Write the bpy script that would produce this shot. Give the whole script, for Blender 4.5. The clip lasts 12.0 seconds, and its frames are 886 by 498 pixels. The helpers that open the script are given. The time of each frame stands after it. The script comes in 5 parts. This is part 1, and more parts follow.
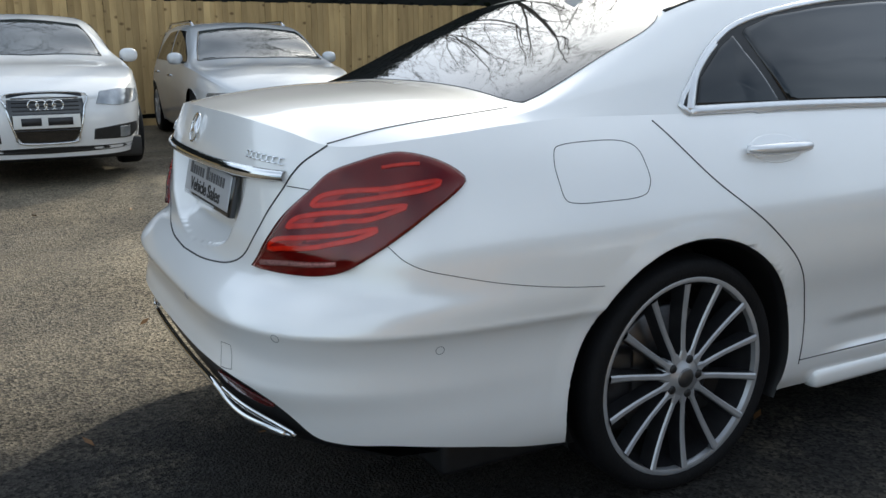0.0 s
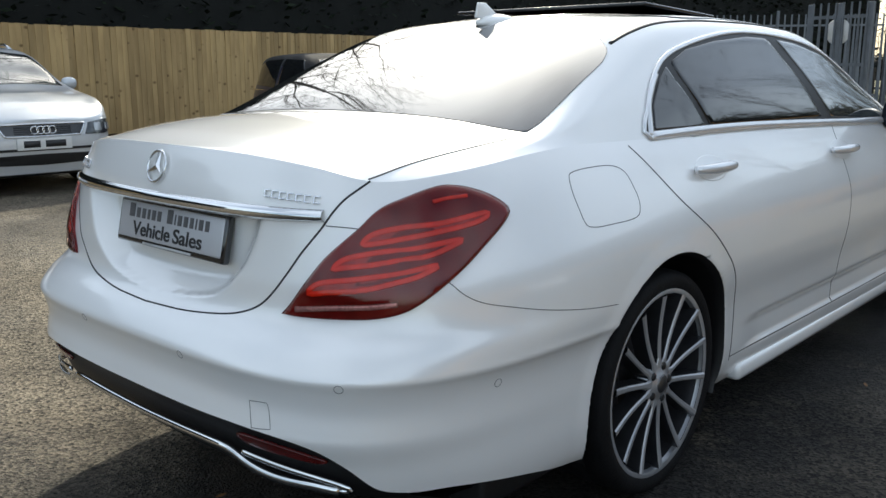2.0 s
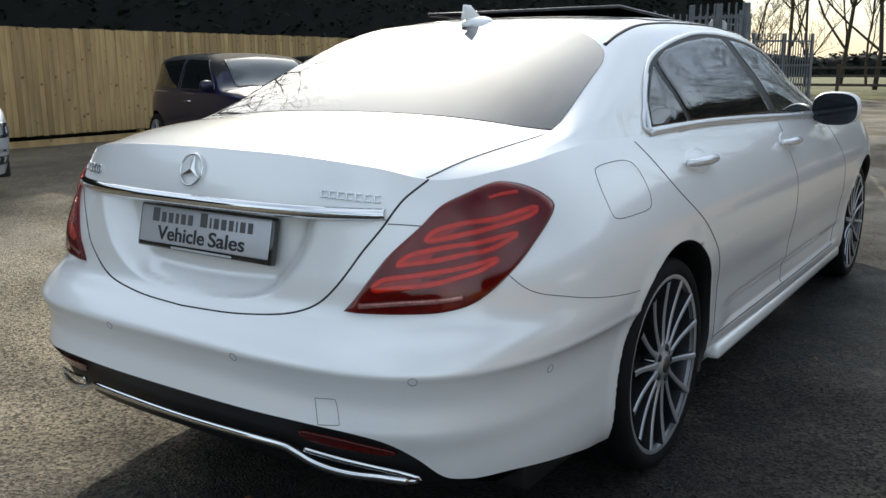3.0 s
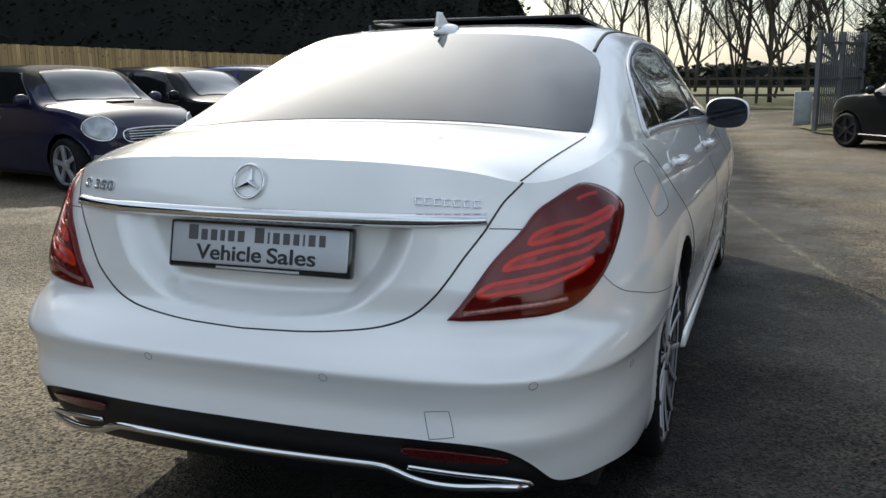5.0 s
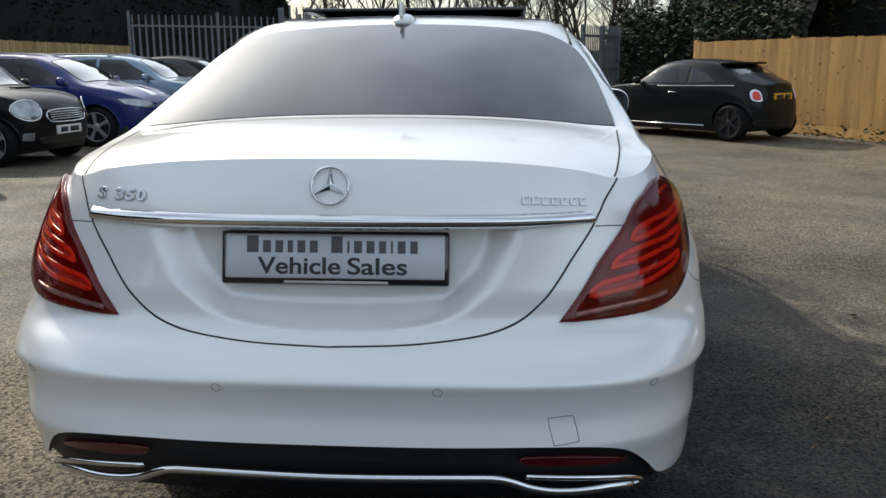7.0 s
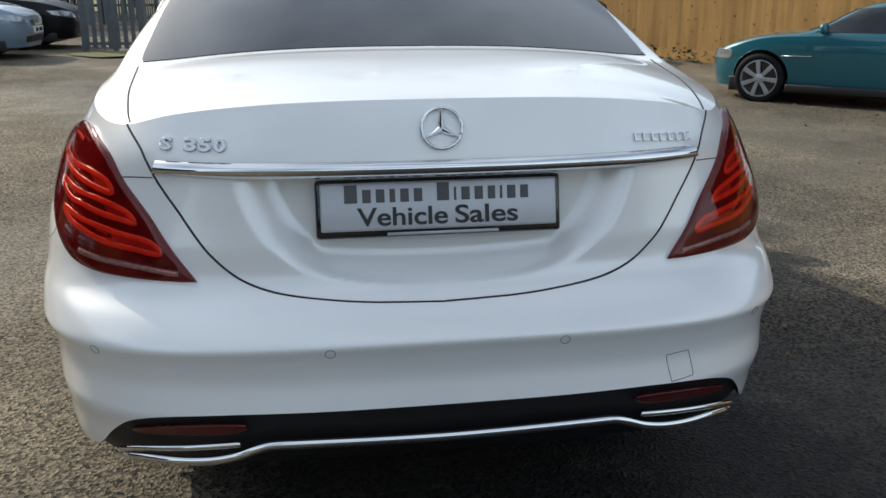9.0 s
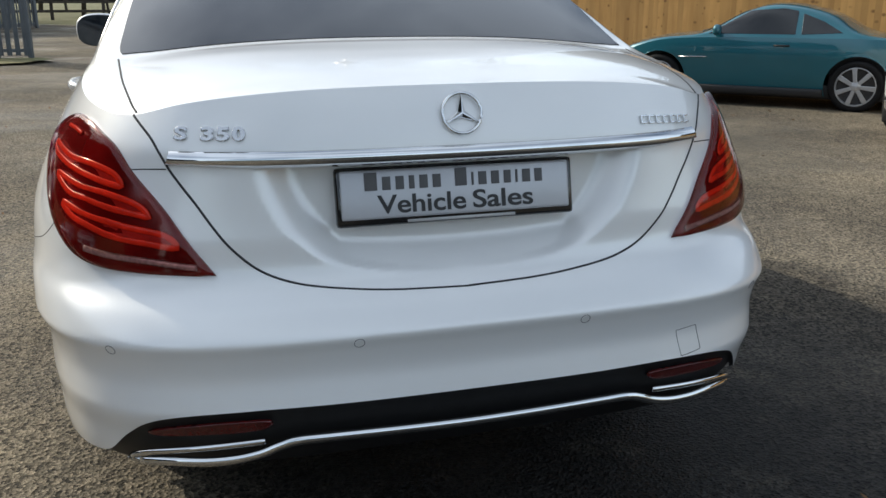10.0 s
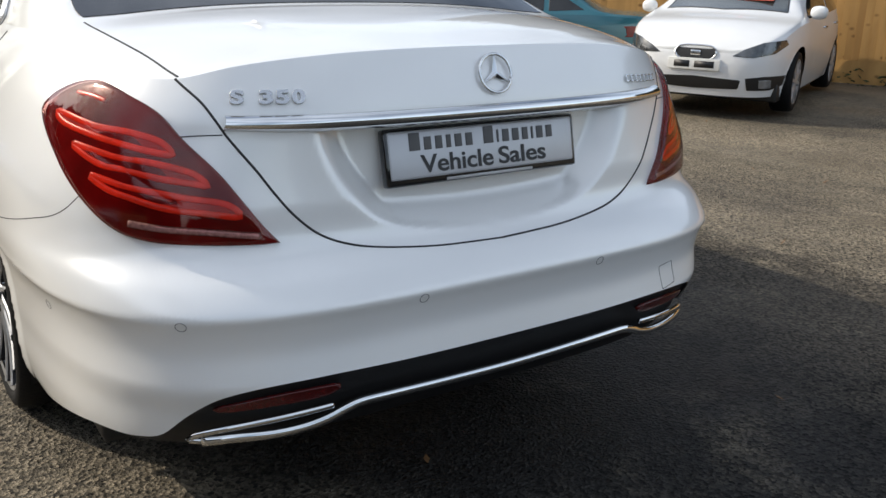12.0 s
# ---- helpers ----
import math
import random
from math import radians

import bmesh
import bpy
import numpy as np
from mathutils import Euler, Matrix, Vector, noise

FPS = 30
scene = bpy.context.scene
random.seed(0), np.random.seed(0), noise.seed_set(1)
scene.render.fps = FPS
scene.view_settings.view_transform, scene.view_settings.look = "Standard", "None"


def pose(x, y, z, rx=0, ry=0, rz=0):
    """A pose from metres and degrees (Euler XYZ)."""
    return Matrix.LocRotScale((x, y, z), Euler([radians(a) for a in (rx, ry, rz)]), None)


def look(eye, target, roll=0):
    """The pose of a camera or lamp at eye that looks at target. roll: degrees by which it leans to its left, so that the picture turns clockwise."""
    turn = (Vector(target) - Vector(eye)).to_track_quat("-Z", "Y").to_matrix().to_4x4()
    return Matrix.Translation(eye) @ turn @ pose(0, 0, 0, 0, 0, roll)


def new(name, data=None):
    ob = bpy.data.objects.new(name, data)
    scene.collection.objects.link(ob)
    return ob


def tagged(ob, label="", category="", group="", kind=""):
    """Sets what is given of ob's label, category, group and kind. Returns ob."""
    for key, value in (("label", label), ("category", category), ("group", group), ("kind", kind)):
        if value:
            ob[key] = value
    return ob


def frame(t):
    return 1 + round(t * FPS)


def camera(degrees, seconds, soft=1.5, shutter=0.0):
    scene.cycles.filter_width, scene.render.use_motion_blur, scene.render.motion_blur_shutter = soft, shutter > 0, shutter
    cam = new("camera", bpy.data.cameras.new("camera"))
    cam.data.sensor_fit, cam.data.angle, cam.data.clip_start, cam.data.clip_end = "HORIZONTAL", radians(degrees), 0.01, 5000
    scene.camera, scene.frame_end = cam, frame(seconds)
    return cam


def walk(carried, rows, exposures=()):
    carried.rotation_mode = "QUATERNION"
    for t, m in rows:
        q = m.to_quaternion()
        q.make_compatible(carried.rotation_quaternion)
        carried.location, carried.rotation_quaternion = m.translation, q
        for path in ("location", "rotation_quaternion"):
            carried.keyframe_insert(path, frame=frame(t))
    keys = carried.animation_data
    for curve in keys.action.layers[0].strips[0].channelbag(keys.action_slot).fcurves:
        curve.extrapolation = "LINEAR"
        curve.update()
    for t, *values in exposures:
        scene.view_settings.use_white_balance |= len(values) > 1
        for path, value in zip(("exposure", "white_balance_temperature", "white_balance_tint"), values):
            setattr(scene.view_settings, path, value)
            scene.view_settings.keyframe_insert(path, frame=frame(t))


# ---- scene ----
cam = camera(53.3, 12.0)
PATH = [
    (0, (2.641, -0.548, 1.272), (0.93, 0.382, 0.817), -0.2),
    (0.5, (2.516, -0.767, 1.27), (0.915, 0.35, 0.838), 0.5),
    (1, (2.414, -0.975, 1.287), (0.94, 0.309, 0.867), 0.4),
    (1.5, (2.267, -1.064, 1.27), (0.871, 0.311, 0.867), -0.0),
    (2, (2.12, -1.156, 1.29), (0.805, 0.296, 0.885), -0.0),
    (2.5, (1.982, -1.342, 1.296), (0.813, 0.23, 0.896), -0.2),
    (3, (1.85, -1.473, 1.298), (0.743, 0.142, 0.89), -0.3),
    (3.5, (1.692, -1.53, 1.303), (0.696, 0.154, 0.885), -0.5),
    (5.5, (1.035, -1.822, 1.275), (0.461, 0.055, 0.891), -0.6),
    (6, (0.864, -1.815, 1.277), (0.422, 0.094, 0.877), -0.7),
    (6.5, (0.655, -1.829, 1.282), (0.326, 0.102, 0.875), -0.5),
    (7, (0.406, -1.862, 1.295), (0.249, 0.09, 0.886), -0.3),
    (7.5, (0.219, -1.84, 1.278), (0.167, 0.119, 0.879), 0.2),
    (9.5, (-0.418, -1.706, 1.327), (-0.004, 0.153, 0.716), -0.0),
    (10, (-0.542, -1.681, 1.278), (-0.011, 0.162, 0.713), 0.0),
    (10.5, (-0.652, -1.567, 1.277), (0.0, 0.227, 0.681), 0.1),
    (11, (-0.742, -1.529, 1.265), (0.003, 0.222, 0.652), 0.1),
    (11.5, (-0.978, -1.524, 1.253), (-0.017, 0.122, 0.649), 0.7),
    (12, (-1.182, -1.484, 1.247), (-0.106, 0.09, 0.641), 1.4),
]
walk(cam, [(t, look(eye, target, roll)) for t, eye, target, roll in PATH],
     [(0, 0.40, 6500, 5), (2.5, 0.34, 6500, 5), (5.5, 0.10, 6500, 6), (9.5, 0.04, 6500, 6), (12, 0.12, 6600, 9)])

# ---- world and sun ----
SUN_AZ, SUN_EL = -44.0, 33.0      # degrees from +y towards +x, and above the ground
world = bpy.data.worlds.new("sky")
scene.world = world
world.use_nodes = True
wn, wl = world.node_tree.nodes, world.node_tree.links
sky = wn.new("ShaderNodeTexSky")
sky.sky_type, sky.sun_disc = "NISHITA", False
sky.sun_elevation, sky.sun_rotation = radians(SUN_EL), radians(SUN_AZ)
sky.dust_density, sky.air_density = 1.7, 1.0
w_coord, w_noise, w_ramp, w_mix = (wn.new(k) for k in ("ShaderNodeTexCoord", "ShaderNodeTexNoise", "ShaderNodeValToRGB", "ShaderNodeMix"))
w_noise.inputs["Scale"].default_value, w_noise.inputs["Detail"].default_value = 2.2, 7
w_ramp.color_ramp.elements[0].position, w_ramp.color_ramp.elements[1].position = 0.30, 0.60
w_mix.data_type, w_mix.blend_type = "RGBA", "ADD"
w_mix.inputs["B"].default_value = (5.8, 6.2, 6.8, 1)
wl.new(w_coord.outputs["Generated"], w_noise.inputs["Vector"])
wl.new(w_noise.outputs["Fac"], w_ramp.inputs["Fac"])
wl.new(w_ramp.outputs["Color"], w_mix.inputs["Factor"])
wl.new(sky.outputs["Color"], w_mix.inputs["A"])
# thin bright haze round the sun
az, el = radians(SUN_AZ), radians(SUN_EL)
sun_way = Vector((math.sin(az) * math.cos(el), math.cos(az) * math.cos(el), math.sin(el)))
w_dot, w_pow, w_haze = wn.new("ShaderNodeVectorMath"), wn.new("ShaderNodeMath"), wn.new("ShaderNodeMix")
w_dot.operation, w_pow.operation = "DOT_PRODUCT", "POWER"
w_dot.inputs[1].default_value, w_pow.inputs[1].default_value, w_pow.use_clamp = tuple(sun_way), 24.0, True
w_haze.data_type, w_haze.blend_type, w_haze.clamp_factor = "RGBA", "ADD", True
w_haze.inputs["B"].default_value = (21, 20.6, 19.2, 1)
w_clip = wn.new("ShaderNodeMath")
w_clip.operation, w_clip.inputs[1].default_value = "MAXIMUM", 0.0
wl.new(w_coord.outputs["Generated"], w_dot.inputs[0]), wl.new(w_dot.outputs["Value"], w_clip.inputs[0]), wl.new(w_clip.outputs[0], w_pow.inputs[0])
wl.new(w_pow.outputs[0], w_haze.inputs["Factor"]), wl.new(w_mix.outputs["Result"], w_haze.inputs["A"])
wl.new(w_haze.outputs["Result"], wn["Background"].inputs["Color"])
wn["Background"].inputs["Strength"].default_value = 0.105
sun_data = bpy.data.lights.new("sun", "SUN")
sun_data.energy, sun_data.angle, sun_data.color = 3.6, radians(0.6), (1.0, 0.91, 0.77)
sun = new("sun", sun_data)
sun.matrix_world = look(tuple(sun_way * 40), (0, 0, 0))


# ---- materials ----
def material(name, color, rough=0.5, metal=0.0, coat=0.0, vary=0.0, scale=8.0, bump=0.0, bump_scale=60.0, second=None, random_tone=0.0, spec=0.5, stretch=None, coat_rough=0.03, knots=False):
    """A surface with variation at two scales: stains (scale) and grain (bump_scale)."""
    m = bpy.data.materials.new(name)
    m.use_nodes = True
    n, l = m.node_tree.nodes, m.node_tree.links
    p = n["Principled BSDF"]
    p.inputs["Base Color"].default_value = (*color, 1)
    p.inputs["Roughness"].default_value, p.inputs["Metallic"].default_value = rough, metal
    p.inputs["Coat Weight"].default_value, p.inputs["Coat Roughness"].default_value = coat, coat_rough
    p.inputs["Specular IOR Level"].default_value = spec
    coord = n.new("ShaderNodeTexCoord")
    place = coord.outputs["Object"]
    if stretch:
        mapping = n.new("ShaderNodeMapping")
        mapping.inputs["Scale"].default_value = stretch
        l.new(place, mapping.inputs["Vector"])
        place = mapping.outputs["Vector"]
        if random_tone:
            info = n.new("ShaderNodeObjectInfo")
            l.new(info.outputs["Random"], mapping.inputs["Location"])
    if vary or second:
        stain = n.new("ShaderNodeTexNoise")
        stain.inputs["Scale"].default_value, stain.inputs["Detail"].default_value = scale, 8
        l.new(place, stain.inputs["Vector"])
        ramp = n.new("ShaderNodeValToRGB")
        ramp.color_ramp.elements[0].position, ramp.color_ramp.elements[1].position = 0.32, 0.68
        other = second or tuple(c * (1 - vary) for c in color)
        ramp.color_ramp.elements[0].color, ramp.color_ramp.elements[1].color = (*other, 1), (*color, 1)
        l.new(stain.outputs["Fac"], ramp.inputs["Fac"])
        out = ramp.outputs["Color"]
        if random_tone:
            info = n.new("ShaderNodeObjectInfo")
            rng = n.new("ShaderNodeMapRange")
            rng.inputs["To Min"].default_value, rng.inputs["To Max"].default_value = 1 - random_tone, 1 + random_tone * 0.6
            l.new(info.outputs["Random"], rng.inputs["Value"])
            mul = n.new("ShaderNodeMix")
            mul.data_type, mul.blend_type = "RGBA", "MULTIPLY"
            mul.inputs["Factor"].default_value = 1
            l.new(out, mul.inputs["A"]), l.new(rng.outputs["Result"], mul.inputs["B"])
            out = mul.outputs["Result"]
        if knots:
            info, shift, cells, dark, mul = (n.new(k) for k in ("ShaderNodeObjectInfo", "ShaderNodeMapping", "ShaderNodeTexVoronoi", "ShaderNodeValToRGB", "ShaderNodeMix"))
            far = n.new("ShaderNodeMath")
            far.operation, far.inputs[1].default_value = "MULTIPLY", 61.0
            l.new(info.outputs["Random"], far.inputs[0]), l.new(far.outputs[0], shift.inputs["Location"])
            shift.inputs["Scale"].default_value = (1, 1, 1.5)
            l.new(coord.outputs["Object"], shift.inputs["Vector"]), l.new(shift.outputs["Vector"], cells.inputs["Vector"])
            cells.inputs["Scale"].default_value = 4.2
            dark.color_ramp.elements[0].position, dark.color_ramp.elements[1].position = 0.07, 0.20
            dark.color_ramp.elements[0].color, dark.color_ramp.elements[1].color = (0.30, 0.24, 0.18, 1), (1, 1, 1, 1)
            mul.data_type, mul.blend_type = "RGBA", "MULTIPLY"
            mul.inputs["Factor"].default_value = 0.85
            l.new(cells.outputs["Distance"], dark.inputs["Fac"]), l.new(out, mul.inputs["A"]), l.new(dark.outputs["Color"], mul.inputs["B"])
            out = mul.outputs["Result"]
        l.new(out, p.inputs["Base Color"])
    if bump:
        grain = n.new("ShaderNodeTexNoise")
        grain.inputs["Scale"].default_value, grain.inputs["Detail"].default_value = bump_scale, 6
        l.new(place, grain.inputs["Vector"])
        b = n.new("ShaderNodeBump")
        b.inputs["Strength"].default_value, b.inputs["Distance"].default_value = bump, 0.01
        l.new(grain.outputs["Fac"], b.inputs["Height"])
        l.new(b.outputs["Normal"], p.inputs["Normal"])
    return m


M = dict(
    pearl=material("pearl_white_paint", (0.90, 0.90, 0.89), 0.32, 0.15, 1.0, 0.03, 3.0, 0.006, 900, coat_rough=0.015),
    chrome=material("chrome", (0.78, 0.79, 0.80), 0.07, 1.0, 0, 0.06, 20),
    satin=material("satin_silver", (0.62, 0.63, 0.65), 0.22, 1.0, 0, 0.1, 30),
    alloy_dark=material("dark_alloy", (0.05, 0.05, 0.055), 0.35, 0.6, 0.3, 0.3, 20),
    black=material("black_plastic", (0.012, 0.012, 0.013), 0.5, 0, 0, 0.3, 30, 0.05, 300),
    gloss_black=material("gloss_black", (0.008, 0.008, 0.009), 0.12, 0, 0.6, 0.2, 10),
    gap=material("panel_gap", (0.03, 0.03, 0.032), 0.8),
    seam=material("faint_seam", (0.22, 0.22, 0.23), 0.7),
    badge=material("bright_badge", (0.62, 0.63, 0.65), 0.2, 0.75, 0, 0.08, 30),
    alloy=material("bright_alloy", (0.44, 0.45, 0.47), 0.35, 0.5, 0.3, 0.12, 20),
    rubber=material("tyre_rubber", (0.008, 0.008, 0.009), 0.72, 0, 0, 0.35, 12, 0.25, 120, spec=0.2),
    tint=material("tinted_glass", (0.010, 0.011, 0.013), 0.03, 0, 1.0, 0.15, 2, spec=0.75),
    side_tint=material("side_tinted_glass", (0.010, 0.011, 0.012), 0.04, 0, 0.35, 0.15, 2, spec=0.5),
    mirror=material("mirror_glass", (0.02, 0.028, 0.04), 0.05, 0, 0.25, 0.1, 3, spec=0.4),
    glass=material("car_glass", (0.045, 0.054, 0.054), 0.03, 0, 1.0, 0.3, 2, spec=0.65),
    lamp=material("dark_red_lens", (0.17, 0.004, 0.005), 0.16, 0, 0.45, 0.45, 14, spec=0.35),
    lamp_bar=material("red_light_guide", (0.95, 0.055, 0.020), 0.25, 0, 0.5, 0.25, 40),
    lamp_top=material("pale_red_lens", (0.20, 0.020, 0.022), 0.12, 0, 1.0, 0.3, 20),
    reflector=material("dark_red_reflector", (0.10, 0.006, 0.006), 0.2, 0, 0.5, 0.4, 90),
    clear_lamp=material("clear_lamp", (0.66, 0.60, 0.61), 0.15, 0.3, 0.6, 0.5, 120),
    headlamp=material("headlamp_glass", (0.42, 0.44, 0.46), 0.12, 0.5, 0.8, 0.45, 9),
    plate=material("plate_grey", (0.56, 0.57, 0.60), 0.40, 0.35, 0.15, 0.06, 12),
    plate_white=material("plate_white", (0.72, 0.72, 0.70), 0.4, 0, 0.2, 0.08, 14),
    plate_yellow=material("plate_yellow", (0.75, 0.42, 0.03), 0.4, 0, 0.2, 0.08, 14),
    ink=material("ink", (0.02, 0.02, 0.022), 0.5),
    grey_ink=material("grey_ink", (0.10, 0.10, 0.105), 0.5),
    white_ink=material("white_ink", (0.5, 0.5, 0.5), 0.5),
    bright=material("bright_trim", (0.80, 0.81, 0.83), 0.26, 0.55, 0.4, 0.06, 30),
    lamp_fill=material("red_light_panel", (0.50, 0.014, 0.008), 0.3, 0, 0.3, 0.4, 55),
    dark_headlamp=material("dark_headlamp", (0.13, 0.135, 0.14), 0.12, 0.5, 0.9, 0.6, 14),
    disc=material("brake_disc", (0.16, 0.16, 0.165), 0.38, 0.9, 0, 0.3, 30),
)


def lamp_cover():
    """Clear red plastic: tints what lies behind it and reflects by its angle."""
    m = bpy.data.materials.new("clear_red_cover")
    m.use_nodes = True
    n, l = m.node_tree.nodes, m.node_tree.links
    n.remove(n["Principled BSDF"])
    clear, gloss, mixer, edge = (n.new(k) for k in ("ShaderNodeBsdfTransparent", "ShaderNodeBsdfGlossy", "ShaderNodeMixShader", "ShaderNodeFresnel"))
    clear.inputs["Color"].default_value = (0.93, 0.62, 0.58, 1)
    gloss.inputs["Roughness"].default_value = 0.03
    edge.inputs["IOR"].default_value = 1.5
    l.new(edge.outputs[0], mixer.inputs[0]), l.new(clear.outputs[0], mixer.inputs[1]), l.new(gloss.outputs[0], mixer.inputs[2])
    l.new(mixer.outputs[0], n["Material Output"].inputs["Surface"])
    return m


M["cover"] = lamp_cover()


# ---- mesh helpers ----
def part(name, data, mat, parent=None, label="", smooth=True):
    """Links a bmesh, or a (vertices, faces) pair, as one mesh object under a thing or a part."""
    me = bpy.data.meshes.new(name)
    if isinstance(data, tuple):
        me.from_pydata([tuple(v) for v in data[0]], [], data[1])
    else:
        data.to_mesh(me)
        data.free()
    if smooth:
        for f in me.polygons:
            f.use_smooth = True
    me.materials.append(mat)
    ob = new(name, me)
    ob.parent = parent
    if label:
        ob["label"] = label
    return ob


def thing(name, m, label, category, group=""):
    ob = new(name)
    ob.matrix_world = m
    return tagged(ob, label, category, group)


def box(bm, x0, x1, y0, y1, z0, z1, bevel=0.0, m=None):
    r = bmesh.ops.create_cube(bm, size=1, matrix=Matrix.LocRotScale(((x0 + x1) / 2, (y0 + y1) / 2, (z0 + z1) / 2), None, (x1 - x0, y1 - y0, z1 - z0)))
    if bevel:
        edges = {e for v in r["verts"] for e in v.link_edges}
        made = bmesh.ops.bevel(bm, geom=list(edges), offset=bevel, segments=2, affect="EDGES", profile=0.6)
        r = {"verts": list({v for f in made["faces"] for v in f.verts} | {v for v in r["verts"] if v.is_valid})}
    if m is not None:
        bmesh.ops.transform(bm, matrix=m, verts=[v for v in r["verts"] if v.is_valid])
    return bm


def box_mesh(*a, **k):
    return box(bmesh.new(), *a, **k)


def tube(path, radius, sides=6, closed=False, flat=1.0, normals=None):
    """Vertices and faces of a tube along a path; flat squeezes it along the given normals."""
    pts = [Vector(p) for p in path]
    n = len(pts)
    verts, faces = [], []
    for i, p in enumerate(pts):
        a, b = pts[(i - 1) % n if closed or i else 0], pts[(i + 1) % n if closed or i < n - 1 else i]
        t = (b - a).normalized()
        up = normals[i] if normals else (Vector((0, 0, 1)) if abs(t.z) < 0.9 else Vector((1, 0, 0)))
        side = t.cross(up).normalized()
        up = side.cross(t).normalized()
        r = radius[i] if isinstance(radius, (list, tuple)) else radius
        for k in range(sides):
            w = 2 * math.pi * k / sides
            verts.append(p + side * math.cos(w) * r + up * math.sin(w) * r * flat)
    for i in range(n if closed else n - 1):
        j = (i + 1) % n
        for k in range(sides):
            q = (k + 1) % sides
            faces.append((i * sides + k, j * sides + k, j * sides + q, i * sides + q))
    if not closed:
        faces.append(tuple(range(sides)))
        faces.append(tuple((n - 1) * sides + k for k in reversed(range(sides))))
    return verts, faces


def smooth_loop(pts, count, closed=True):
    """A Catmull-Rom curve through points of any dimension, with even steps."""
    p = np.array(pts, float)
    n = len(p)
    out = []
    for i in range(n if closed else n - 1):
        a, b, c, d = (p[(i + k) % n] if closed else p[min(max(i + k, 0), n - 1)] for k in (-1, 0, 1, 2))
        for t in np.linspace(0, 1, 12, endpoint=False):
            out.append(0.5 * (2 * b + (c - a) * t + (2 * a - 5 * b + 4 * c - d) * t * t + (3 * b - a - 3 * c + d) * t ** 3))
    if not closed:
        out.append(p[-1])
    out = np.array(out)
    ring = np.vstack([out, out[:1]]) if closed else out
    run = np.concatenate([[0], np.cumsum(np.linalg.norm(np.diff(ring, axis=0), axis=1))])
    want = np.linspace(0, run[-1], count, endpoint=not closed)
    return np.stack([np.interp(want, run, ring[:, k]) for k in range(p.shape[1])], 1)


def spline(tab):
    """A smooth curve through a few (place, value) pairs."""
    X, Y = np.array([a for a, b in tab], float), np.array([b for a, b in tab], float)
    d = np.diff(Y) / np.diff(X)
    s = np.concatenate([[d[0]], (d[:-1] + d[1:]) / 2, [d[-1]]])

    x = np.linspace(X[0], X[-1], 1601)
    i = np.clip(np.searchsorted(X, x) - 1, 0, len(X) - 2)
    h = X[i + 1] - X[i]
    t = (x - X[i]) / h
    table = ((1 + 2 * t) * (1 - t) ** 2 * Y[i] + t * (1 - t) ** 2 * h * s[i] + t * t * (3 - 2 * t) * Y[i + 1] + t * t * (t - 1) * h * s[i + 1]).tolist()
    low, step = float(X[0]), 1600 / float(X[-1] - X[0])

    def f(v):
        r = (v - low) * step
        if r <= 0:
            return table[0]
        if r >= 1600:
            return table[1600]
        k = int(r)
        return table[k] + (table[k + 1] - table[k]) * (r - k)
    return f


def ease(x):
    x = min(max(x, 0.0), 1.0)
    return x * x * (3 - 2 * x)


def normal_of(f, a, b, side=1):
    e = 0.002
    u, v = Vector(f(a + e, b) - f(a - e, b)), Vector(f(a, b + e) - f(a, b - e))
    return u.cross(v).normalized() * side


def patch(outline, f, lift=0.004, thick=0.006, side=1, count=72, mirror=False, bulge=0.0, hollow=0.0):
    """A sheet with rounded edges that lies on the surface f inside a closed outline of its two coordinates."""
    o = smooth_loop(outline, count)
    mid = o.mean(0)
    rings = [(1.0, lift - thick), (1.0, lift - 0.002), (0.985, lift), (0.93, lift), (0.8, lift), (0.6, lift), (0.4, lift), (0.2, lift), (0.0, lift)]
    verts, faces = [], []
    for k, h in rings:
        for q in (o if k else o[:1]):
            a, b = mid + (q - mid) * k
            h2 = h + bulge * (1 - k * k)
            v = Vector(f(a, b)) + normal_of(f, a, b, side) * h2
            verts.append((-v.x, v.y, v.z) if mirror else tuple(v))
    n = len(o)
    for i in range(len(rings) - 2):
        for k in range(n):
            q = (k + 1) % n
            faces.append((i * n + k, i * n + q, (i + 1) * n + q, (i + 1) * n + k))
    base = (len(rings) - 2) * n
    for k in range(n):
        faces.append((base + k, base + (k + 1) % n, len(verts) - 1))
    return verts, faces


def line_on(pts, f, radius=0.0022, lift=0.0, side=1, mirror=False, count=60, closed=False, flat=1.0, sides=5):
    """A thin tube that follows a surface."""
    p = smooth_loop(pts, count, closed)
    at, nn = [], []
    for a, b in p:
        v, w = Vector(f(a, b)), normal_of(f, a, b, side)
        v = v + w * lift
        if mirror:
            v, w = Vector((-v.x, v.y, v.z)), Vector((-w.x, w.y, w.z))
        at.append(v), nn.append(w)
    return tube(at, radius, sides, closed, flat, nn)


def lathe(profile, count=48):
    """Turns (radius, x) pairs round the x axis."""
    verts, faces, n = [], [], len(profile)
    for i in range(count):
        w = 2 * math.pi * i / count
        verts += [(x, r * math.cos(w), r * math.sin(w)) for r, x in profile]
    for i in range(count):
        j = (i + 1) % count
        for k in range(n - 1):
            faces.append((i * n + k, i * n + k + 1, j * n + k + 1, j * n + k))
    return verts, faces


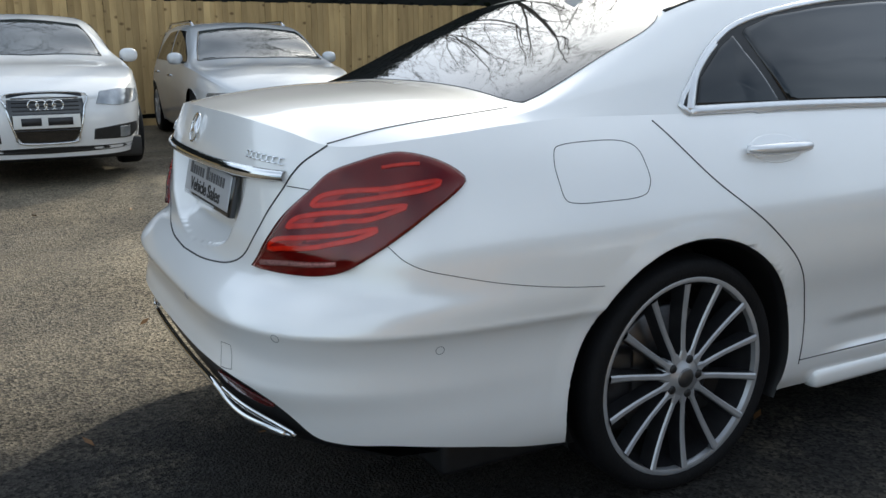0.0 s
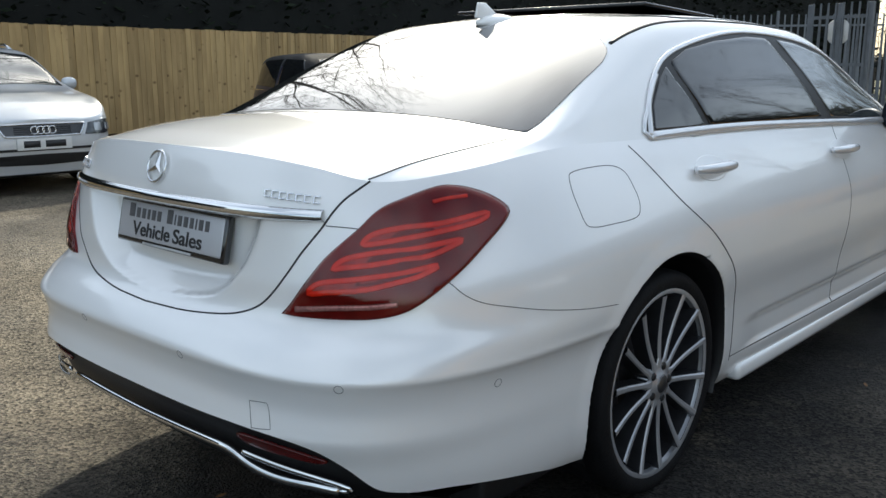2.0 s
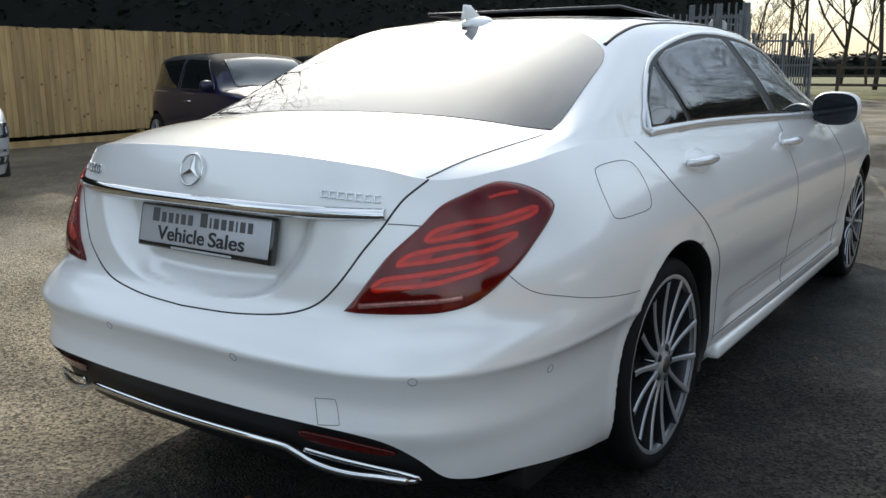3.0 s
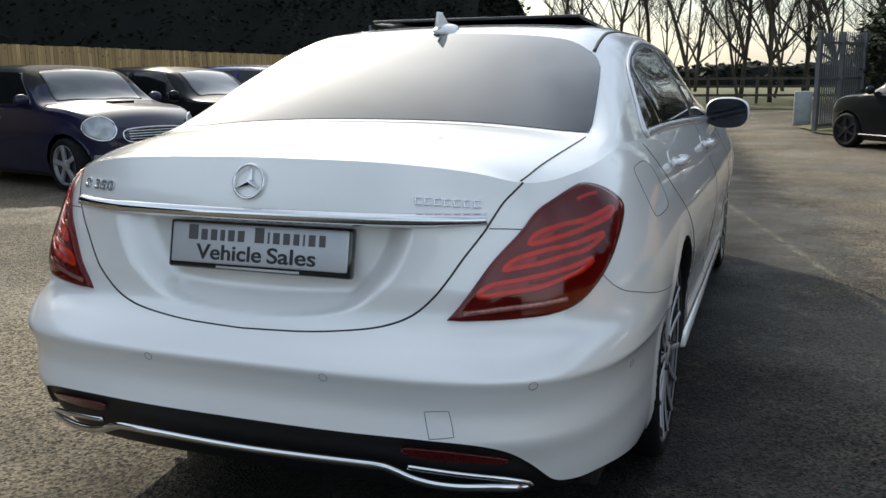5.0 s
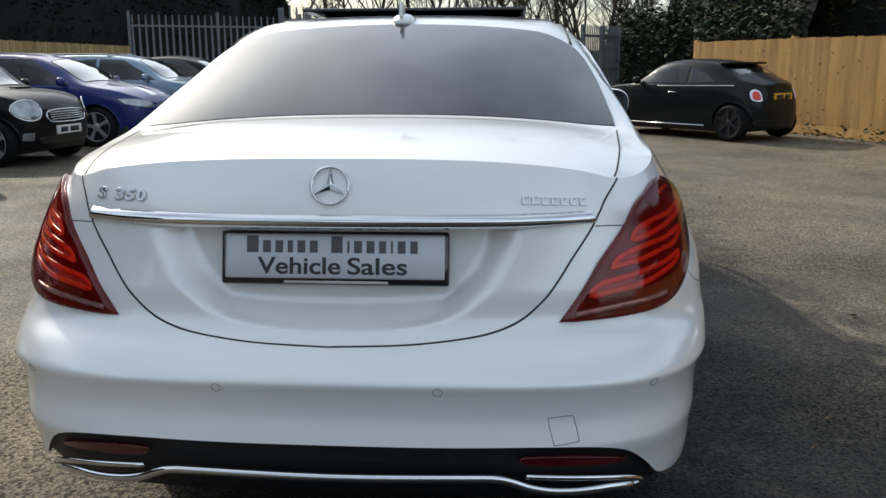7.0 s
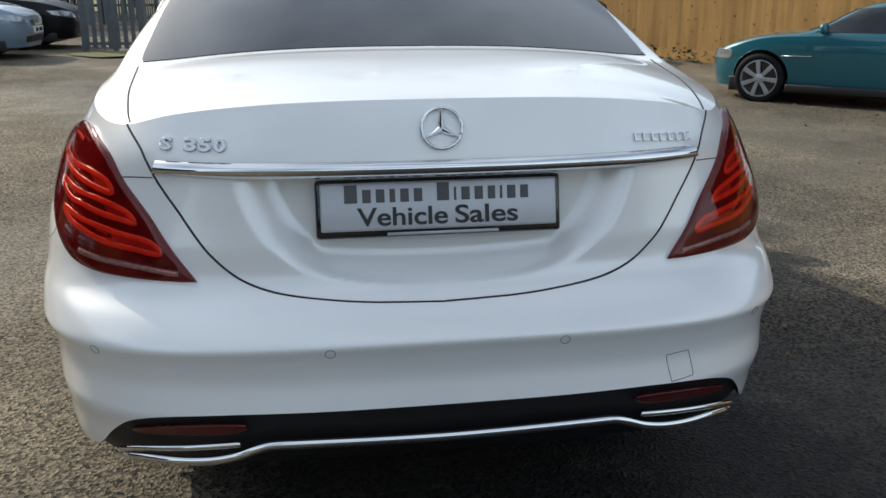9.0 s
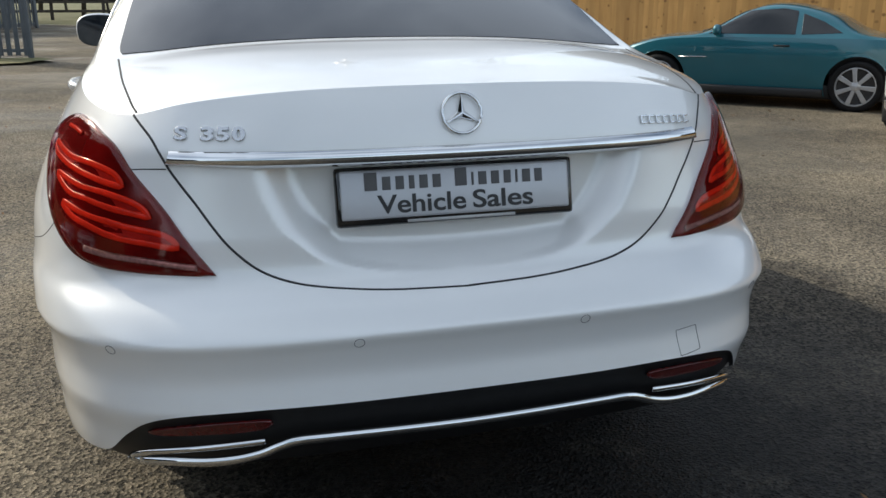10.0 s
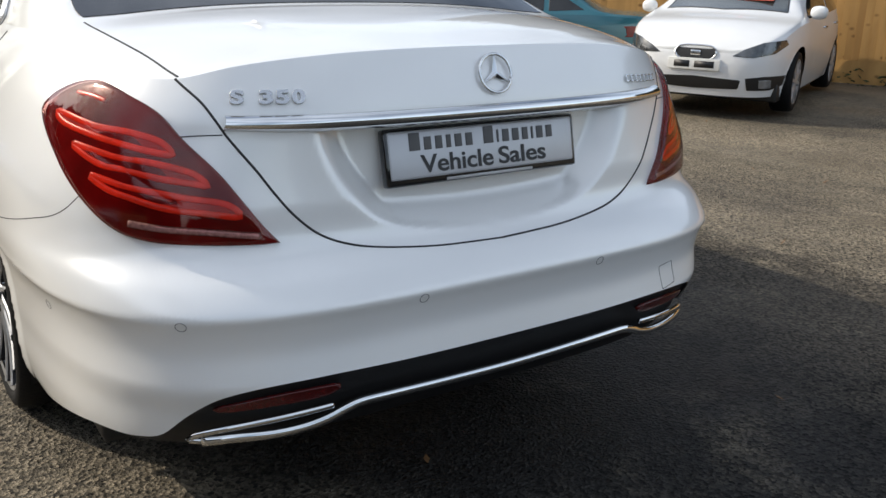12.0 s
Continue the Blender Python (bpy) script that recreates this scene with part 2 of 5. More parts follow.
def lettering(name, words, size, mat, parent, m, depth=0.002, fit_width=None, bold=0.0, bevel=0.0):
    """Words in the built-in font as a mesh; the text's plane is x to the right and y up, centred."""
    cu = bpy.data.curves.new(name, "FONT")
    cu.body, cu.size, cu.extrude, cu.align_x, cu.align_y, cu.offset, cu.bevel_depth = words, size, depth, "CENTER", "CENTER", bold, bevel
    tmp = new(name, cu)
    bpy.context.view_layer.update()
    me = bpy.data.meshes.new_from_object(tmp.evaluated_get(bpy.context.evaluated_depsgraph_get()))
    bpy.data.objects.remove(tmp)
    xs = [v.co.x for v in me.vertices]
    if fit_width:
        me.transform(Matrix.Diagonal((fit_width / (max(xs) - min(xs)), 1, 1, 1)))
    me.materials.clear()
    me.materials.append(mat)
    ob = new(name, me)
    ob.parent, ob.matrix_local = parent, m
    return ob


# ---- the white saloon ----
WID = spline([(.2, .865), (.26, .896), (.33, .908), (.43, .911), (.52, .919), (.592, .932), (.612, .935), (.68, .941), (.8, .933), (.89, .90), (1.0, .845), (1.07, .80), (1.12, .76), (1.16, .72)])
REAR = spline([(.2, .06), (.3, .0), (.40, -.030), (.462, -.052), (.480, -.049), (.53, -.041), (.58, -.0495), (.600, -.0565), (.608, -.0585), (.615, -.0565), (.624, -.051), (.66, -.019), (.70, .03), (.8, .045), (.92, .05), (.97, .05), (1.033, .068), (1.09, .09), (1.16, .12)])
BOW = spline([(.2, .03), (.6, .03), (.75, .06), (1.0, .147), (1.16, .15)])
CREASE = spline([(.2, 0), (.44, 0), (.52, -.005), (.570, -.0075), (.596, -.003), (.606, .0025), (.613, .001), (.65, .0), (1.16, 0)])
ROUND, TAIL, NOSE = 5.0, 1.3, 5.16
RECESS = spline([(.70, .0), (.715, .16), (.728, .24), (.746, .29), (.796, .354), (.872, .403), (.96, .43)])


def skin(c, z, recess=True):
    """The saloon's outer skin: c runs 0 to 1 from the tail's middle round the corner to the axle, 1 to 2 on to the nose."""
    th = min(max(c, 0.0), 1.0) * math.pi / 2
    w = WID(z)
    x = w * math.sin(th) ** (2 / ROUND)
    y = REAR(z) + BOW(z) * x * x + TAIL * (1 - max(math.cos(th), 0) ** (2 / ROUND))
    x += CREASE(z) * (x / w) ** 6 * (1 - ease((y - 0.78) / 0.25))
    if recess and z < 0.945 and x < 0.45:
        inside = min((RECESS(z) + 0.012 - x) / 0.095, (z - 0.692 - 0.16 * x * x) / 0.075)
        y += 0.060 * ease(inside) * ease((0.947 - z) / 0.012)
    if c > 1:
        k = c - 1
        y = y + (NOSE - y) * k
        x = w * (1 + 0.014 * math.sin(math.pi * min(k, 1)))
        x -= 0.016 * ease((.445 - z) / .045) * (1 - ease((.335 - z) / .02)) * ease((y - 1.68) / .25) * (1 - ease((y - 3.6) / .3))
        if y > 4.1:
            x *= max(1 - ((y - 4.1) / (NOSE + 0.004 - 4.1)) ** 4, 0) ** 0.28
    return np.array([x, y, z])


def plain_skin(c, z):
    return skin(c, z, False)


def c_at(y, z):
    """The c at which the skin's side lies at y."""
    a, b = 0.0, 2.0
    w, r, k = WID(z), REAR(z), BOW(z)
    for _ in range(26):
        m = (a + b) / 2
        th = min(m, 1.0) * math.pi / 2
        x = w * math.sin(th) ** (2 / ROUND)
        v = r + k * x * x + TAIL * (1 - max(math.cos(th), 0) ** (2 / ROUND))
        if m > 1:
            v = v + (NOSE - v) * (m - 1)
        a, b = (m, b) if v < y else (a, m)
    return (a + b) / 2


def side_skin(y, z):
    """The skin's side by its place along the car and its height."""
    return skin(c_at(y, z), z, False)


LOW = spline([(0, .465), (.12, .468), (.253, .456), (.314, .436), (.371, .395), (.43, .345), (.50, .328), (.64, .318), (.8, .28), (.893, .24), (1.0, .225), (2.0, .22)])
TOP_REAR = spline([(0, 1.09), (.10, 1.080), (.25, 1.058), (.36, 1.034), (.42, 1.031), (.58, 1.045), (.70, 1.060), (.80, 1.074), (.9, 1.083), (1.0, 1.078)])
BELT = spline([(1.2, 1.08), (1.5, 1.074), (2.2, 1.058), (3.4, 1.02), (4.0, .99), (4.6, .93), (5.16, .80)])


def top_of(c):
    if c <= 1:
        return TOP_REAR(c)
    return BELT(1.47 + (NOSE - 1.47) * (c - 1))


# columns at even steps round the tail, then forward
dense = np.linspace(0, 1, 1200) ** 2.2
ring = np.array([skin(c, 0.6, False)[:2] for c in dense])
run = np.concatenate([[0], np.cumsum(np.linalg.norm(np.diff(ring, axis=0), axis=1))])
COLS = list(np.interp(np.linspace(0, run[-1], 170), run, dense)) + list(1 + np.concatenate([np.linspace(0, .13, 18)[1:], np.linspace(.13, 1, 74)[1:]]))
ROWS_N = 104
HUBS = [(1.168, 0.347), (4.375, 0.347)]
ARCH = 0.410


def boot_edge(z):
    """The boot lid's half width at a height, along its shut line."""
    return SHUT(z)


SHUT = spline([(.677, .0), (.680, .12), (.686, .231), (.703, .356), (.731, .427), (.778, .480), (.863, .539), (.932, .586), (.997, .621), (1.035, .650), (1.10, .69)])
SEAM = [(.52, .815), (.537, .808), (.578, .778), (.626, .756), (.70, .736), (.80, .708), (.95, .668)]
SEAM.append((c_at(.918, .6625), .6625))
SEAM_Z = spline([(.50, .83)] + SEAM[1:])
DOOR_SHUT = [(1.095, 1.066), (1.125, 1.035), (1.252, .903), (1.441, .758), (1.574, .625), (1.635, .457), (1.637, .305)]
DOOR_Y = spline([(.30, 1.637), (.457, 1.635), (.625, 1.574), (.758, 1.441), (.903, 1.252), (1.035, 1.125), (1.08, 1.09)])
GLASS_DOOR_SPLIT, FRONT_SHUT = 2.62, 3.72


def panel_of(c, v):
    """Which panel a place of the lower skin belongs to."""
    x, y, z = v
    if c < 1 and y < 0.95 and x < boot_edge(z) and z > 0.677:
        return "boot_lid"
    if c < 0.53 and z < 0.93 or c >= 0.53 and c <= 1 and y < 1.1 and z < SEAM_Z(c):
        return "rear_bumper"
    if y < DOOR_Y(z):
        return "rear_quarter_panel"
    if z < 0.315 and y < 4.1:
        return "side_sill"
    if y < GLASS_DOOR_SPLIT:
        return "rear_door"
    if y < FRONT_SHUT:
        return "front_door"
    return "front_wing"


def panels_from(grid, kinds, keep, parent, mirror):
    """Cuts a grid of points into panel meshes that keep the whole grid's normals."""
    rows, cols = len(grid), len(grid[0])
    P = np.array(grid)
    du, dv = np.gradient(P, axis=1), np.gradient(P, axis=0)
    N = np.cross(du, dv)
    N /= np.linalg.norm(N, axis=2)[:, :, None] + 1e-12
    if mirror:
        P, N = P * [-1, 1, 1], N * [-1, 1, 1]
    found = {}
    for j in range(rows - 1):
        for i in range(cols - 1):
            if keep[j][i]:
                found.setdefault(kinds[j][i], []).append((j, i))
    made = {}
    for kind, cells in found.items():
        index, verts, norms, faces = {}, [], [], []
        for j, i in cells:
            f = []
            for a, b in ((j, i), (j, i + 1), (j + 1, i + 1), (j + 1, i)):
                if (a, b) not in index:
                    index[a, b] = len(verts)
                    verts.append(P[a, b]), norms.append(N[a, b])
                f.append(index[a, b])
            faces.append(tuple(reversed(f)) if mirror else tuple(f))
        made[kind] = part(kind, (verts, faces), M["pearl"], parent)
        made[kind].data.normals_split_custom_set_from_vertices([tuple(v) for v in norms])
    return made


saloon = thing("saloon_car", pose(0, 0, 0), "pearl white four-door luxury saloon parked on the asphalt", "car")
grid, kinds, keep = [], [], []
for _ in (0,):
    for j in range(ROWS_N):
        v = j / (ROWS_N - 1)
        row = []
        for c in COLS:
            lo, hi = LOW(c), top_of(c)
            p = skin(c, lo + (hi - lo) * v)
            for hy, hz in HUBS:
                d = math.hypot(p[1] - hy, p[2] - hz)
                if d < ARCH and p[0] > 0.5 and d > 1e-6:
                    if d > ARCH - 0.06:
                        p = np.array([p[0] + 0.004, hy + (p[1] - hy) * ARCH / d, hz + (p[2] - hz) * ARCH / d])
                elif d < ARCH + 0.05 and p[0] > 0.5:
                    p = p + np.array([0.006 * (1 - (d - ARCH) / 0.05), 0, 0])
            row.append(p)
        grid.append(row)
    for j in range(ROWS_N - 1):
        kinds.append([]), keep.append([])
        for i in range(len(COLS) - 1):
            mid = (grid[j][i] + grid[j + 1][i + 1]) / 2
            kinds[-1].append(panel_of(COLS[i], mid))
            four = [grid[j][i], grid[j + 1][i], grid[j][i + 1], grid[j + 1][i + 1]]
            gone = any(all(math.hypot(q[1] - hy, q[2] - hz) < ARCH + 1e-4 for q in four) and mid[0] > 0.5 for hy, hz in HUBS)
            keep[-1].append(not gone)
for flip in (False, True):
    panels_from(grid, kinds, keep, saloon, flip)

# deck, rear screen, roof, screen and bonnet: sections from the middle to the shoulder
ZC = spline([(.05, 1.088), (.09, 1.09), (.25, 1.114), (.45, 1.133), (.66, 1.145), (.76, 1.152), (.85, 1.19), (1.10, 1.315), (1.25, 1.382), (1.40, 1.437), (1.55, 1.466), (1.8, 1.484), (2.1, 1.491),
             (2.6, 1.478), (2.95, 1.44), (3.3, 1.29), (3.7, 1.11), (3.85, 1.05), (4.3, 1.0), (4.9, .90), (5.16, .82)])
RAIL = spline([(.0, .97), (.55, .965), (.70, .945), (.9, .92), (1.19, .845), (1.5, .80), (2.0, .765), (2.8, .765), (3.2, .80), (3.7, .90), (5.16, .93)])
RAIL_DROP = spline([(.0, .3), (.40, .45), (.66, .55), (.80, .30), (.95, .14), (1.19, .055), (1.5, .05), (2.0, .055), (2.9, .07), (3.4, .16), (3.8, .6), (5.16, .6)])
CORNER = spline([(.0, .25), (.6, .3), (.9, .5), (1.3, .62), (1.7, .42), (2.2, .34), (5.16, .34)])


def section(e, q):
    """A point on the section over the shoulder point e: q 0 in the middle, 1 at the shoulder."""
    ex, y, ez = float(e[0]), float(e[1]), float(e[2])
    zc, xr = ZC(y), ex * RAIL(y)
    zr = zc - (zc - ez) * RAIL_DROP(y)
    k = CORNER(y)
    ax, az = xr - xr * k * 0.45, zr + (zc - zr) * k * 0.45
    bx, bz = xr + (ex - xr) * k, zr + (ez - zr) * k
    q1, q2 = 0.55, 0.75
    if q < q1:
        t = q / q1
        x, z = ax * t, zc + (az - zc) * t ** 2.4
    elif q < q2:
        t = (q - q1) / (q2 - q1)
        u = 1 - t
        x, z = u * u * ax + 2 * t * u * xr + t * t * bx, u * u * az + 2 * t * u * zr + t * t * bz
    else:
        t = (q - q2) / (1 - q2)
        o = math.sin(math.pi * t) * ease((y - 1.2) / 0.6)
        x, z = bx + (ex - bx) * t + 0.012 * o, bz + (ez - bz) * t + 0.006 * o
    deck = 1 - ease((y - 0.50) / 0.28)
    if deck > 0 and ex > 1e-6:
        z = z + (zc - (zc - ez) * (x / ex) ** 4.0 - z) * deck
    return np.array([x, y, z])


def upper(y, q):
    """The upper skin over the place y of the shoulder."""
    z = 1.05
    for _ in range(6):
        c = c_at(y, z)
        z = top_of(c)
    return section(skin(c, z, False), q)


UPPER_N = 44
for flip in (False, True):
    grid = [[section(skin(c, top_of(c), False), 1 - j / (UPPER_N - 1)) for c in COLS] for j in range(UPPER_N)]
    kinds, keep = [], []
    for j in range(UPPER_N - 1):
        kinds.append([]), keep.append([True] * (len(COLS) - 1))
        for i in range(len(COLS) - 1):
            y = grid[j][i][1]
            q = 1 - j / (UPPER_N - 1)
            kinds[-1].append("boot_lid" if y < 0.72 else "roof" if 1.3 < y < 3.0 and q < 0.62 else "bonnet" if y > 3.5 else "pillar")
    for name, ob in panels_from(grid, kinds, keep, saloon, flip).items():
        if name == "boot_lid":
            ob.name = "boot_lid_top"

def crisp(outline):
    """Tightens the corners of an outline that is smoothed later."""
    o = [np.array(p, float) for p in outline]
    out = []
    for i, p in enumerate(o):
        a, b = o[i - 1], o[(i + 1) % len(o)]
        out += [tuple(p + (a - p) * .10), tuple(p), tuple(p + (b - p) * .10)]
    return out


# glass: rear screen and side windows on the upper skin
tab_y = np.linspace(0.14, 4.2, 240)
tab_e = []
for y in tab_y:
    z = 1.05
    for _ in range(5):
        c = c_at(y, z)
        z = top_of(c)
    tab_e.append(skin(c, z, False))
tab_e = [tuple(float(v) for v in e) for e in tab_e]


def upper_fast(y, q):
    r = min(max((y - 0.14) / 4.06 * 239, 0), 238.999)
    k = int(r)
    a, b = tab_e[k], tab_e[k + 1]
    return section([a[n] + (b[n] - a[n]) * (r - k) for n in range(3)], q)


def top_xy(x, y):
    """The upper skin's height at a place."""
    a, b = 0.0, 0.999
    for _ in range(22):
        m = (a + b) / 2
        a, b = (m, b) if upper_fast(y, m)[0] < x else (a, m)
    return upper_fast(y, (a + b) / 2)


def top_both(x, y):
    p = top_xy(abs(x), y)
    return np.array([math.copysign(p[0], x), p[1], p[2]])


SCREEN = [(-.66, .74), (-.35, .755), (0, .758), (.35, .755), (.66, .74), (.695, .765), (.685, .90), (.655, 1.12), (.632, 1.225), (.585, 1.285), (.4, 1.36), (0, 1.395), (-.4, 1.36), (-.585, 1.285), (-.632, 1.225), (-.655, 1.12), (-.685, .90), (-.695, .765)]
spots = [(x, y) for x in np.linspace(-.6, .6, 13) for y in np.linspace(.80, 1.30, 11)]


def bend(x, y):
    return [1, y, y * y, x * x, x * x * y, x ** 4]


BEND = np.linalg.lstsq(np.array([bend(*q) for q in spots]), np.array([top_both(*q)[2] for q in spots]), rcond=None)[0]
rear_screen = part("rear_window", patch(SCREEN, top_both, 0.004, 0.008, 1, 120), M["tint"], saloon, "dark tinted rear window")
part("window_seal", line_on(SCREEN, top_both, 0.0013, 0.001, 1, count=140, closed=True), M["black"], rear_screen)
curve_normals = []
for v in rear_screen.data.vertices:
    x, y = v.co.x, v.co.y
    zx = 2 * x * BEND[3] + 2 * x * y * BEND[4] + 4 * x ** 3 * BEND[5]
    zy = BEND[1] + 2 * y * BEND[2] + x * x * BEND[4]
    curve_normals.append(tuple(Vector((-zx, -zy, 1)).normalized()))
rear_screen.data.normals_split_custom_set_from_vertices(curve_normals)
part("screen_notch", patch([(-.003, 1.362), (.003, 1.362), (.007, 1.385), (-.007, 1.385)], top_both, 0.006, 0.004, 1, 20), M["black"], rear_screen)

# side windows: (place along the car, height) on the side of the upper skin
def side_yz(y, z):
    a, b = 0.5, 1.0
    for _ in range(22):
        m = (a + b) / 2
        a, b = (m, b) if upper_fast(y, m)[2] > z else (a, m)
    return upper_fast(y, (a + b) / 2)


OPENING = [(1.235, 1.078), (1.28, 1.17), (1.39, 1.265), (1.55, 1.335), (1.86, 1.39), (2.2, 1.418), (2.6, 1.405), (2.9, 1.355), (3.2, 1.235), (3.46, 1.075), (3.52, 1.035), (3.0, 1.048), (2.2, 1.073), (1.7, 1.082)]
QUARTER = [(1.268, 1.100), (1.305, 1.17), (1.405, 1.25), (1.475, 1.288), (1.53, 1.20), (1.59, 1.098), (1.43, 1.099)]
REAR_PANE = [(1.625, 1.097), (1.57, 1.195), (1.515, 1.303), (1.65, 1.345), (1.9, 1.378), (2.2, 1.40), (2.38, 1.398), (2.44, 1.33), (2.53, 1.2), (2.60, 1.088), (2.1, 1.091)]
FRONT_PANE = [(2.70, 1.084), (2.62, 1.2), (2.53, 1.33), (2.47, 1.395), (2.65, 1.382), (2.88, 1.338), (3.15, 1.228), (3.38, 1.085), (3.42, 1.056), (3.0, 1.068)]
for flip in (False, True):
    sd = 1
    glass = part("window_surround", patch(OPENING, side_yz, 0.003, 0.008, sd, 110, flip), M["black"], saloon, "black window surround")
    part("chrome_trim", line_on(OPENING, side_yz, 0.010, 0.004, sd, flip, 130, True, 0.5, 6), M["bright"], glass)
    part("waist_trim", line_on([(1.238, 1.084), (1.7, 1.086), (2.2, 1.077), (3.0, 1.052), (3.5, 1.040)], side_yz, 0.015, 0.005, sd, flip, 70, False, 0.4, 8), M["bright"], glass, "broad bright waist trim")
    part("pillar_trim", line_on([(1.240, 1.085), (1.262, 1.13), (1.292, 1.18), (1.345, 1.228), (1.40, 1.266)], side_yz, [0.015 - 0.005 * i / 39 for i in range(40)], 0.005, sd, flip, 40, False, 0.4, 8), M["bright"], glass)
    part("quarter_glass", patch(crisp(QUARTER), side_yz, 0.006, 0.004, sd, 60, flip), M["side_tint"], glass)
    part("rear_door_glass", patch(crisp(REAR_PANE), side_yz, 0.006, 0.004, sd, 80, flip), M["side_tint"], glass)
    part("front_door_glass", patch(crisp(FRONT_PANE), side_yz, 0.006, 0.004, sd, 80, flip), M["glass"], glass)

# windscreen, sunroof, fin
part("windscreen", patch([(-.66, 3.62), (0, 3.72), (.66, 3.62), (.6, 3.3), (.56, 3.02), (0, 2.98), (-.56, 3.02), (-.6, 3.3)], top_both, 0.004, 0.008, 1, 70), M["glass"], saloon)
roof_glass = part("roof_glass", patch([(-.52, 1.72), (0, 1.70), (.52, 1.72), (.53, 2.3), (.5, 2.86), (0, 2.90), (-.5, 2.86), (-.53, 2.3)], top_both, 0.004, 0.008, 1, 70), M["gloss_black"], saloon, "black glass roof panel")
part("sunroof_panel", box_mesh(-.45, .45, -.28, .28, -.007, .007, 0.005, pose(0, 2.05, 1.500, -2.5, 0, 0)), M["gloss_black"], roof_glass, "tilted black glass sunroof panel")
bm = bmesh.new()
bmesh.ops.create_uvsphere(bm, u_segments=28, v_segments=14, radius=1)
for v in bm.verts:
    v.co = (v.co.x * .042, v.co.y * (.085 if v.co.y < 0 else .11), v.co.z * .026)
bmesh.ops.transform(bm, matrix=pose(0, 1.455, float(top_both(0, 1.455)[2]) + .002, 6, 0, 0), verts=bm.verts[:])
fin = part("roof_aerial", bm, M["pearl"], saloon, "white roof aerial fin")
bm = bmesh.new()
box(bm, -.007, .007, -.07, .07, 0, .055, 0.004)
for v in bm.verts:
    if v.co.z > 0.02:
        v.co.y = v.co.y * 0.35 - 0.035
        v.co.x *= 0.55
bmesh.ops.transform(bm, matrix=pose(0, 1.43, 1.462), verts=bm.verts[:])
part("fin", bm, M["pearl"], fin)
for flip in (False, True):
    part("roof_ditch", line_on([(.60, 1.30), (.585, 1.6), (.575, 2.2), (.575, 2.9)], lambda x, y: top_xy(x, y), 0.007, 0.0, 1, flip, 50, flat=0.5), M["black"], saloon)

# shut lines
for flip in (False, True):
    shut = [(1e-9, .6768), (0.0008, .6772)]
    for z in (.678, .686, .703, .731, .778, .82, .863, .90, .932, .965, .997, 1.033):
        x = max(boot_edge(z), 0.004)
        shut.append((2 / math.pi * math.asin(min(1, (x / WID(z)) ** (ROUND / 2))), z))
    part("panel_gap", line_on(shut, plain_skin, 0.0032, -0.0012, 1, flip, 110), M["gap"], saloon)
    part("panel_gap", line_on([(.642, .222), (.655, .28), (.675, .42), (.688, .57), (.698, .70)], lambda x, y: top_xy(x, y), 0.003, -0.001, 1, flip, 60), M["gap"], saloon)
    part("panel_gap", line_on(SEAM, plain_skin, 0.0013, -0.0005, 1, flip, 60), M["gap"], saloon)
    part("panel_gap", line_on([(.243, .934), (.29, .932), (.327, .929)], plain_skin, 0.0016, -0.0006, 1, flip, 20), M["gap"], saloon)
    part("panel_gap", line_on(DOOR_SHUT, side_skin, 0.0028, -0.001, 1, flip, 70), M["gap"], saloon)
    part("panel_gap", line_on(((2.70, 1.05), (2.66, .95), (2.63, .7), (2.62, .5), (2.62, .32)), side_skin, 0.0025, -0.001, 1, flip, 50), M["gap"], saloon)
    part("panel_gap", line_on([(y, .318) for y in (1.64, 2.2, 3.0, 3.7)], side_skin, 0.0022, -0.0008, 1, flip, 60), M["gap"], saloon)
    part("panel_gap", line_on(((3.55, 1.0), (3.68, .8), (3.72, .5), (3.70, .33)), side_skin, 0.0025, -0.001, 1, flip, 40), M["gap"], saloon)
    if not flip:
        FUEL = [(.859, 1.006), (.870, 1.02), (.905, 1.025), (.939, 1.022), (.955, 1.0), (.961, .95), (.961, .905), (.953, .882), (.92, .879), (.886, .881), (.868, .895), (.86, .95)]
        part("fuel_flap", line_on(FUEL, plain_skin, 0.0013, -0.0003, 1, False, 90, True), M["gap"], saloon, "outline of the fuel flap")
    TOW = [(.132, .528), (.136, .532), (.168, .536), (.174, .531), (.187, .482), (.183, .477), (.147, .471), (.143, .475)]
    if not flip:
        part("tow_cover", line_on(TOW, plain_skin, 0.0009, -0.0002, 1, False, 60, True), M["gap"], saloon, "square tow eye cover")

# tail lamps
LENS = [(.146, .735), (.224, .851), (.327, .933), (.386, .972), (.455, .995), (.52, 1.012), (.565, 1.016), (.62, 1.006), (.669, .985), (.70, .958), (.695, .940), (.667, .913), (.617, .874), (.573, .840), (.50, .790), (.43, .752), (.357, .735), (.275, .729), (.198, .725), (.152, .724)]
BARS = [
    [(.326, .896), (.359, .918), (.433, .931), (.525, .936), (.643, .951), (.618, .933), (.52, .918), (.426, .906), (.351, .896)],
    [(.251, .839), (.284, .863), (.362, .878), (.451, .885), (.568, .898), (.534, .882), (.478, .867), (.417, .862), (.344, .851), (.275, .843)],
    [(.196, .782), (.221, .806), (.300, .819), (.414, .834), (.504, .847), (.457, .826), (.398, .813), (.327, .798), (.247, .789)],
]
